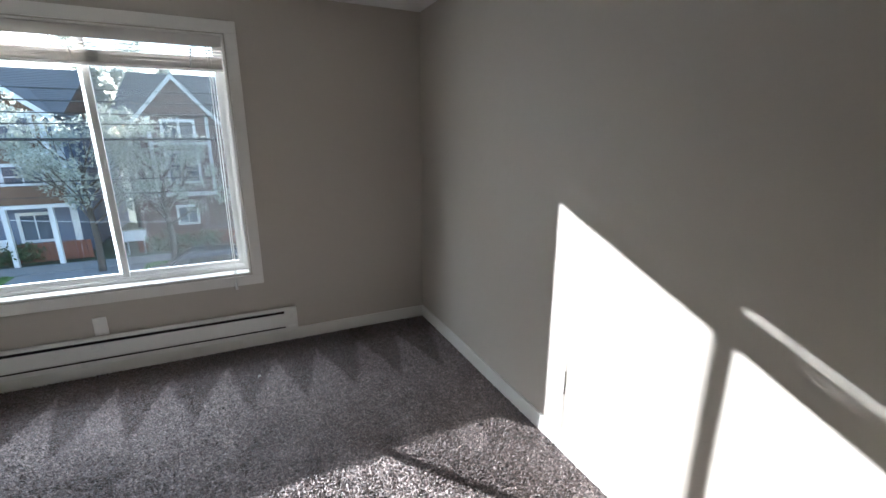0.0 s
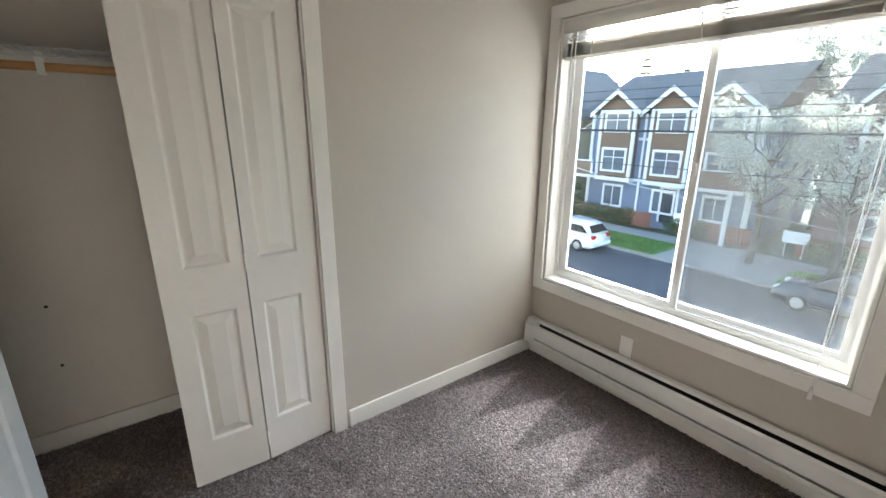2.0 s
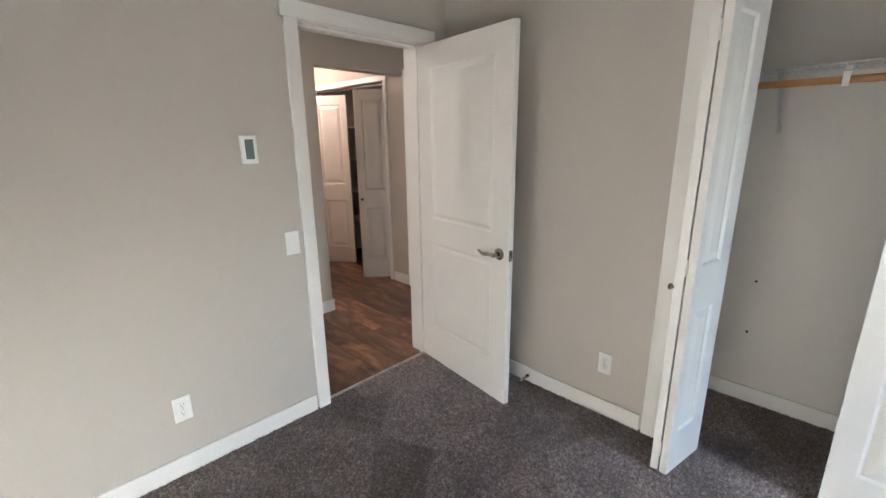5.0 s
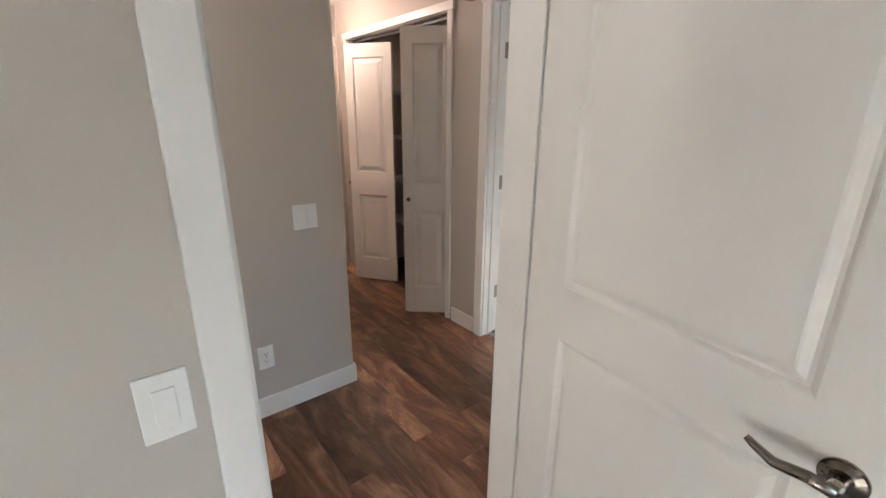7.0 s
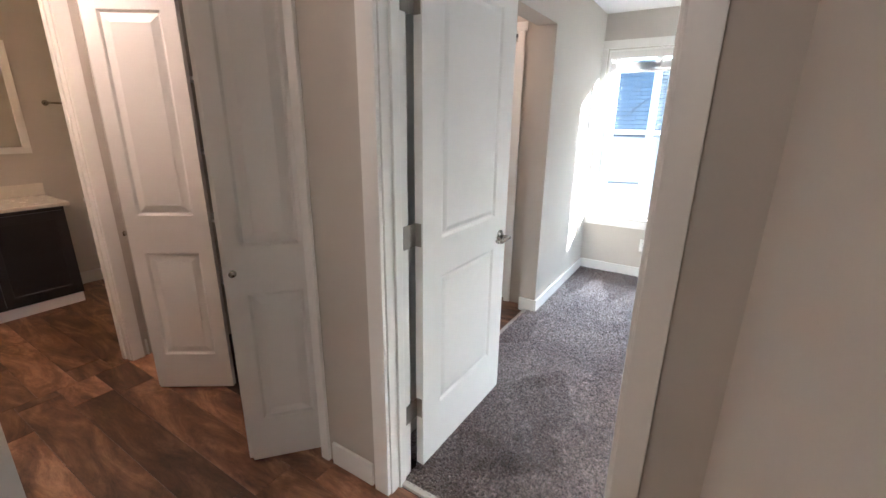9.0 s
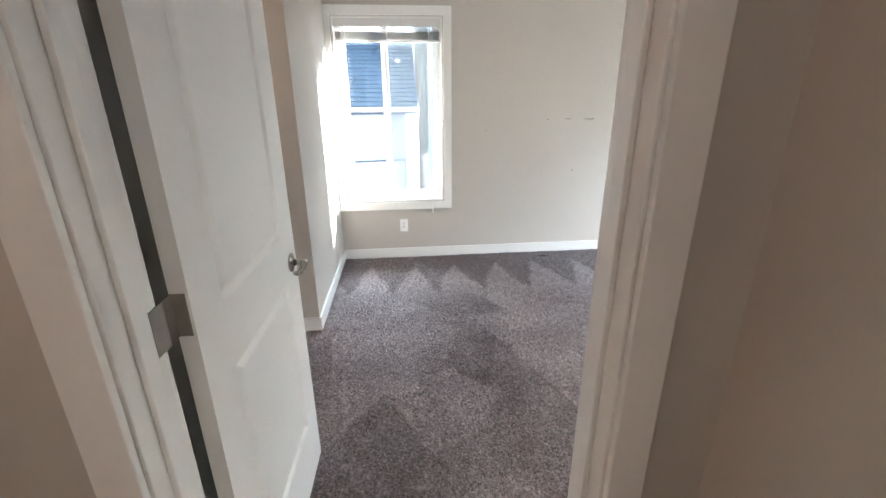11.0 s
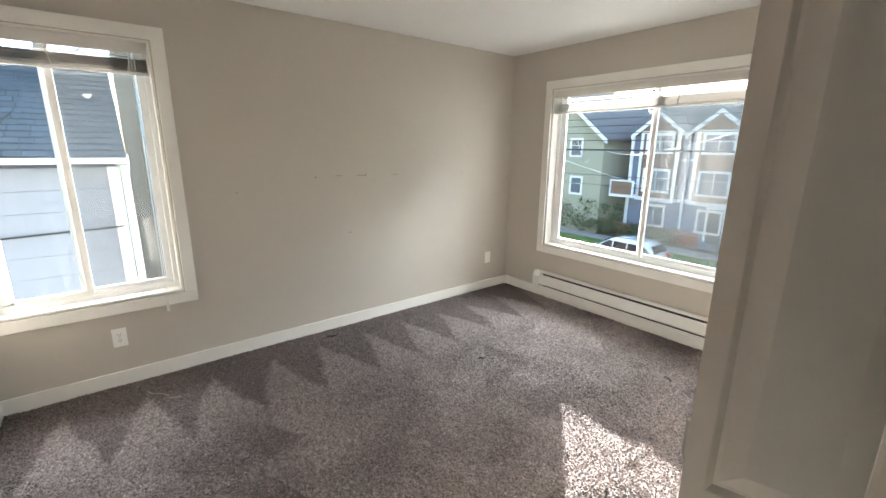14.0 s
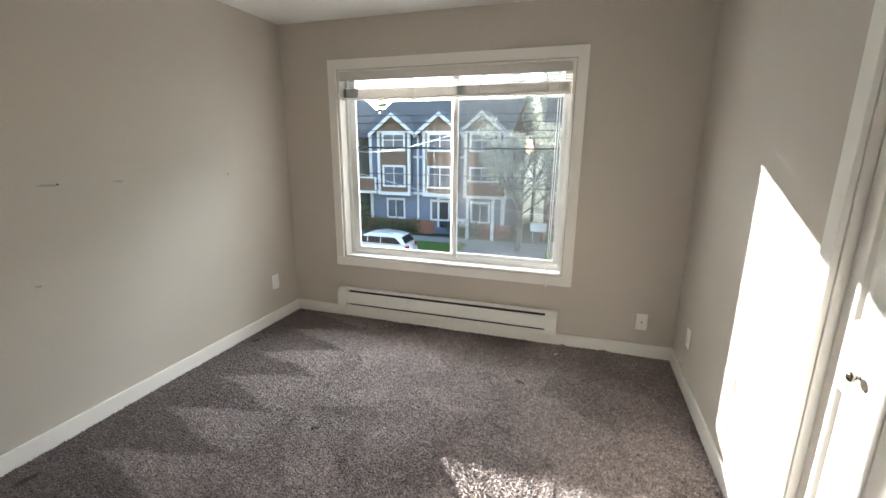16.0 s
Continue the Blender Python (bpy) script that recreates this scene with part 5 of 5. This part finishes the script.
for i, (x, y, h) in enumerate(((-33, 60, 16), (-29, 63, 14.5), (-24, 66, 13), (-36, 58, 13))):
    fir(x, y, h, 50 + i)
for i, (x0, x1) in enumerate(((-27.5, -22.5), (-22.3, -18.2), (-18.0, -14.2), (-11.8, -9.4), (-5.0, -1.2))):
    rr = random.Random(70 + i)
    d = thing("hedge", pose(0, 0, GZ), "dark green shrubs in front of the fence", "hedge", "shrubs along the fence")
    bm = bmesh.new()
    for k in range(int((x1 - x0) / .35)):
        x = x0 + k * .35
        foliage(bm, (x, 27.6 + rr.uniform(-.1, .1), rr.uniform(.45, .75) + (rr.uniform(.3, 1.9) if i < 2 else .25)), rr.uniform(.35, .7), 90, .085, rr)
        if i < 2:
            foliage(bm, (x, 27.3 + rr.uniform(-.3, .3), rr.uniform(.4, 1.4)), rr.uniform(.4, .7), 90, .085, rr)
        foliage(bm, (x, 27.6 + rr.uniform(-.1, .1), rr.uniform(.35, .6)), rr.uniform(.35, .5), 50, .085, rr)
    part("leaves", bm, LEAF2, d)


# cars
def car(m, paint, label, wagon):
    """A parked car, 4.5 m long, its nose towards +x; origin on the ground under its middle."""
    d = thing("parked_car", m, label, "car", "parked cars")
    L = 2.25
    low = [(-L, .42), (-L + .02, .85), (-L + .12, 1.0), (L - 1.25, .98), (L - .35, .86), (L - .04, .68), (L, .45), (L - .06, .26), (-L + .08, .26)]
    rear = -L + .12 if wagon else -L + .75
    cab = [(rear, 1.0), (rear + .34, 1.46), (rear + .8, 1.58), (-.3, 1.62), (.15, 1.60), (.5, 1.51), (1.28, .98)]

    def loft(bm, outline, half0, half1, zlo, zhi):
        rows = []
        for s in (-1, 1):
            rows.append([(px, s * (half0 + (half1 - half0) * (pz - zlo) / (zhi - zlo)), pz) for px, pz in outline])
        a, b = [[bm.verts.new(p) for p in r] for r in rows]
        n = len(outline)
        bm.faces.new(a)
        bm.faces.new(b[::-1])
        for k in range(n):
            bm.faces.new((a[k], b[k], b[(k + 1) % n], a[(k + 1) % n]))
    bm = bmesh.new()
    loft(bm, low, .90, .86, .26, 1.0)
    bmesh.ops.bevel(bm, geom=bm.edges[:], offset=.06, segments=3, affect="EDGES")
    body = part("body", bm, paint, d, smooth=True)
    bm = bmesh.new()
    loft(bm, cab, .84, .66, 1.0, 1.66)
    bmesh.ops.bevel(bm, geom=bm.edges[:], offset=.05, segments=3, affect="EDGES")
    part("cabin", bm, paint, d, smooth=True)
    for s in (-1, 1):
        def side(px, pz):
            return (px, s * (.855 - .18 * (pz - 1.0) / .66), pz)
        for a, b in ((rear + .22, -.62), (-.56, .22), (.28, 1.02)):
            top_a, top_b = a + .42 if a < -1 else a, b - .46 if b > .9 else b
            bm = bmesh.new()
            bm.faces.new([bm.verts.new(side(*p)) for p in ((a, 1.08), (b, 1.08), (top_b, 1.44), (top_a, 1.42))])
            bmesh.ops.solidify(bm, geom=bm.faces[:], thickness=.02)
            part("side_window", bm, CARG, d)
    bm = bmesh.new()
    bm.faces.new([bm.verts.new(p) for p in ((1.23, -.74, 1.02), (1.23, .74, 1.02), (.60, .60, 1.56), (.60, -.60, 1.56))])
    bmesh.ops.solidify(bm, geom=bm.faces[:], thickness=.025)
    part("windscreen", bm, CARG, d)
    bm = bmesh.new()
    bm.faces.new([bm.verts.new(p) for p in ((rear + .03, -.70, 1.10), (rear + .03, .70, 1.10), (rear + .31, .60, 1.45), (rear + .31, -.60, 1.45))])
    bmesh.ops.solidify(bm, geom=bm.faces[:], thickness=.03)
    part("rear_window", bm, CARG, d)
    for x in (-1.35, 1.38):
        for s in (-1, 1):
            w = part("wheel", rod([(x, s * .70, .33), (x, s * .74, .33), (x, s * .90, .33), (x, s * .925, .33)], [.30, .335, .335, .30], 28), TYRE, d, "black tyre")
            r = bmesh.new()
            tube(r, [(x, s * .915, .33), (x, s * .93, .33)], [.22, .20], 20)
            for k in range(5):
                a = k * 1.2566
                tube(r, [(x, s * .935, .33), (x + .2 * math.cos(a), s * .93, .33 + .2 * math.sin(a))], .025, 6)
            part("rim", r, RIM, w, "silver alloy rim")
    for s in (-1, 1):
        part("tail_light", block((-L - .012, s * .62 - .12, .80, -L + .14, s * .62 + .20 * (s > 0) + .12 * (s < 0), .98), bevel=.02), RED, d, "red tail light")
        part("head_light", block((L - .32, s * .66 - .14, .66, L - .05, s * .66 + .14, .78), bevel=.02), LAMPW, d, "clear head light")
        part("mirror", block((.85, s * .90 - .02, 1.0, .98, s * 1.02, 1.14) if s > 0 else (.85, s * 1.02, 1.0, .98, s * .90 + .02, 1.14), bevel=.02), paint, d)
        part("roof_rail", rod([(-1.3, s * .58, 1.625), (-.6, s * .58, 1.66), (.1, s * .58, 1.64)], .015, 6), CARD, d)
    part("bumper", block((-L - .05, -.82, .38, -L + .1, .82, .58), bevel=.03), paint, d)
    part("plate", block((-L - .056, -.16, .62 - .2, -L - .0505, .16, .56)), SIGNW, d, "pale number plate")


car(pose(-14.6, 21.05, GZ, 0, 0, 180), CARW, "white station wagon parked beside the kerb", True)
car(pose(-2.2, 21.1, GZ, 0, 0, 180), CARD, "dark hatchback parked beside the kerb", True)

# overhead cables along the street, between two poles
for x in (-40, 40):
    up = thing("utility_pole", pose(x, 12.2, GZ), "weathered wooden utility pole with a cross arm", "utility pole", "utility poles")
    part("pole", rod([(0, 0, -.1), (0, 0, 8.4)], [.16, .11], 12), BARK, up)
    part("cross_arm", block((-.06, -1.0, 7.3, .06, 1.0, 7.45), (-.05, -1.0, 5.2, .05, 1.0, 5.3), bevel=.01), BARK, up)
for i, (y, z, sag, r) in enumerate(((12, 1.46, .05, .030), (12, 1.84, .10, .012), (12.3, 2.08, .12, .012), (12.3, 2.36, .14, .014), (12.6, 2.62, .12, .012), (11.7, .66, .12, .010), (11.7, .42, .2, .008))):
    pts = [(-40 + 5 * k, y + .012 * (k - 8), z - sag * math.sin(math.pi * k / 16) + .07 * math.sin(i * 2.1) * (k - 8) / 8) for k in range(17)]
    tagged(part("overhead_cable", rod(pts, r, 6), CABLE), "black overhead cable strung along the street", "cable", "overhead cables")
for i, (a, b) in enumerate((((-12, 12, 1.84), (-21.5, 27.4, .6)), ((-7, 12, 1.9), (-20.6, 27.4, 1.4)), ((-16, 12, 1.9), (-3.0, 27.9, -3.3)))):
    pts = [tuple(a[k] + (b[k] - a[k]) * t / 8 - (.5 * math.sin(math.pi * t / 8) if k == 2 else 0) for k in range(3)) for t in range(9)]
    tagged(part("service_cable", rod(pts, .014, 6), HTRIM), "pale service cable dropping to a house", "cable", "service cables")

# neighbouring house close to the narrow window
nb = thing("neighbour_house", pose(0, 0, 0), "white lap sided house with a slate blue shingle roof", "house")
NX, NY, NE, RX = -9.0, -1.62, 1.22, -10.42
bm = bmesh.new()
prism(bm, [(-11.9, GZ), (NX, GZ), (NX, NE), (RX, NE + 1.02), (-11.9, NE)], "y", -9.0, NY)
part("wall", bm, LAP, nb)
me = None
for i in range(24):
    z = NE - .25 - i * .25
    if me is None:
        bm = bmesh.new()
        prism(bm, [(0, .0), (.020, .0), (.017, .246), (0, .248)], "y", -9.0, NY - .10)
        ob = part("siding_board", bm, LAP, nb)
        me = ob.data
    else:
        ob = new("siding_board", me)
        ob.parent = nb
    ob.location = (NX + .001, 0, z)
part("corner_board", block((NX - .02, NY - .10, GZ, NX + .045, NY + .02, NE)), HTRIM, nb)
part("gutter", block((NX - .02, -9.4, NE + .05, NX + .34, NY + .12, NE + .115), bevel=.015), HTRIM, nb, "white rain gutter")
part("downspout", block((NX + .05, NY + .03, -.6, NX + .13, NY + .11, NE + .02), bevel=.01), HTRIM, nb, "white downspout")
# dark strip in place of the shadow line low on the siding
part("skirt_shadow", block((NX + .031, -9.0, -.62, NX + .05, NY - .1, -.52)), CARD, nb, "dark strip standing in for the shadow low on the siding")
rs = random.Random(4)
bm = bmesh.new()
for i in range(18):
    x0, z0 = NX + .30 - i * .097, NE + .12 + i * .0675
    y, y_end = -9.4, NY + .10
    while y < y_end:
        w = rs.uniform(.10, .22)
        y2, dz = min(y + w, y_end), rs.uniform(0, .012)
        q = [(x0, y, z0 + dz + .012), (x0, y2 - .006, z0 + dz + .012), (x0 - .115, y2 - .006, z0 + .08), (x0 - .115, y, z0 + .08)]
        lo = [bm.verts.new((p[0], p[1], p[2] - .016)) for p in q]
        hi = [bm.verts.new(p) for p in q]
        bm.faces.new(hi)
        for k in range(4):
            bm.faces.new((lo[k], lo[(k + 1) % 4], hi[(k + 1) % 4], hi[k]))
        y += w
tagged(part("roof", bm, ROOF2, nb), "slate blue asphalt shingle roof")
bm = bmesh.new()
prism(bm, [(NX + .32, NE + .05), (NX + .32, NE + .10), (RX - .05, NE + 1.30), (RX - 1.8, NE + .10), (RX - 1.8, NE + .05), (RX - .05, NE + 1.22)], "y", -9.4, NY + .10)
part("roof_deck", bm, ROOF, nb)
part("barge_board", block((NX + .2, NY + .101, NE - .02, NX + .34, NY + .12, NE + .15)), HTRIM, nb)
tagged(part("side_cable", rod([(NX + .035, -8.9, .62), (NX + .045, -5, .40), (NX + .05, NY - .02, .50)], .010, 6), CABLE), "thin black cable along the siding", "cable")
# black strand takes the place of a cable's shadow across the shingles
tagged(part("roof_cable_shadow", rod([(NX + .2, -2.72, NE + .30), (-9.6, -2.4, NE + .72), (-10.4, -2.0, NE + 1.36), (-13.9, -.6, 4.2)], .010, 6), CABLE), "thin black strand standing in for a cable's shadow on the roof", "cable")
# brown house behind it, with a white pipe on its corner
hd = thing("rear_house", pose(0, 0, 0), "dark brown house behind the white neighbouring house", "house")
part("wall", block((-24, -1.0, GZ, -14, 6.0, 5.6)), BROWN, hd)
bm = bmesh.new()
prism(bm, [(-1.5, 5.61), (6.5, 5.61), (2.5, 8.0)], "x", -24.4, -13.6)
part("roof", bm, ROOF, hd)
part("vent_pipe", rod([(-13.85, -.93, GZ), (-13.85, -.93, 5.6)], .09, 12), HTRIM, hd, "white pipe up the corner")
part("pipe_strap", block((-13.99, -1.03, .2, -13.74, -.82, .28), (-13.99, -1.03, 2.2, -13.74, -.82, 2.28), (-13.99, -1.03, 3.8, -13.74, -.82, 3.88)), HTRIM, hd)
for y0 in (-.3, 1.9):
    wn = part("window", block((-13.999, y0, .6, -13.94, y0 + 1.1, 2.1)), HTRIM, hd, "white trimmed window")
    part("pane", block((-13.95, y0 + .1, .7, -13.93, y0 + 1.0, 2.0)), HGLASS, wn)
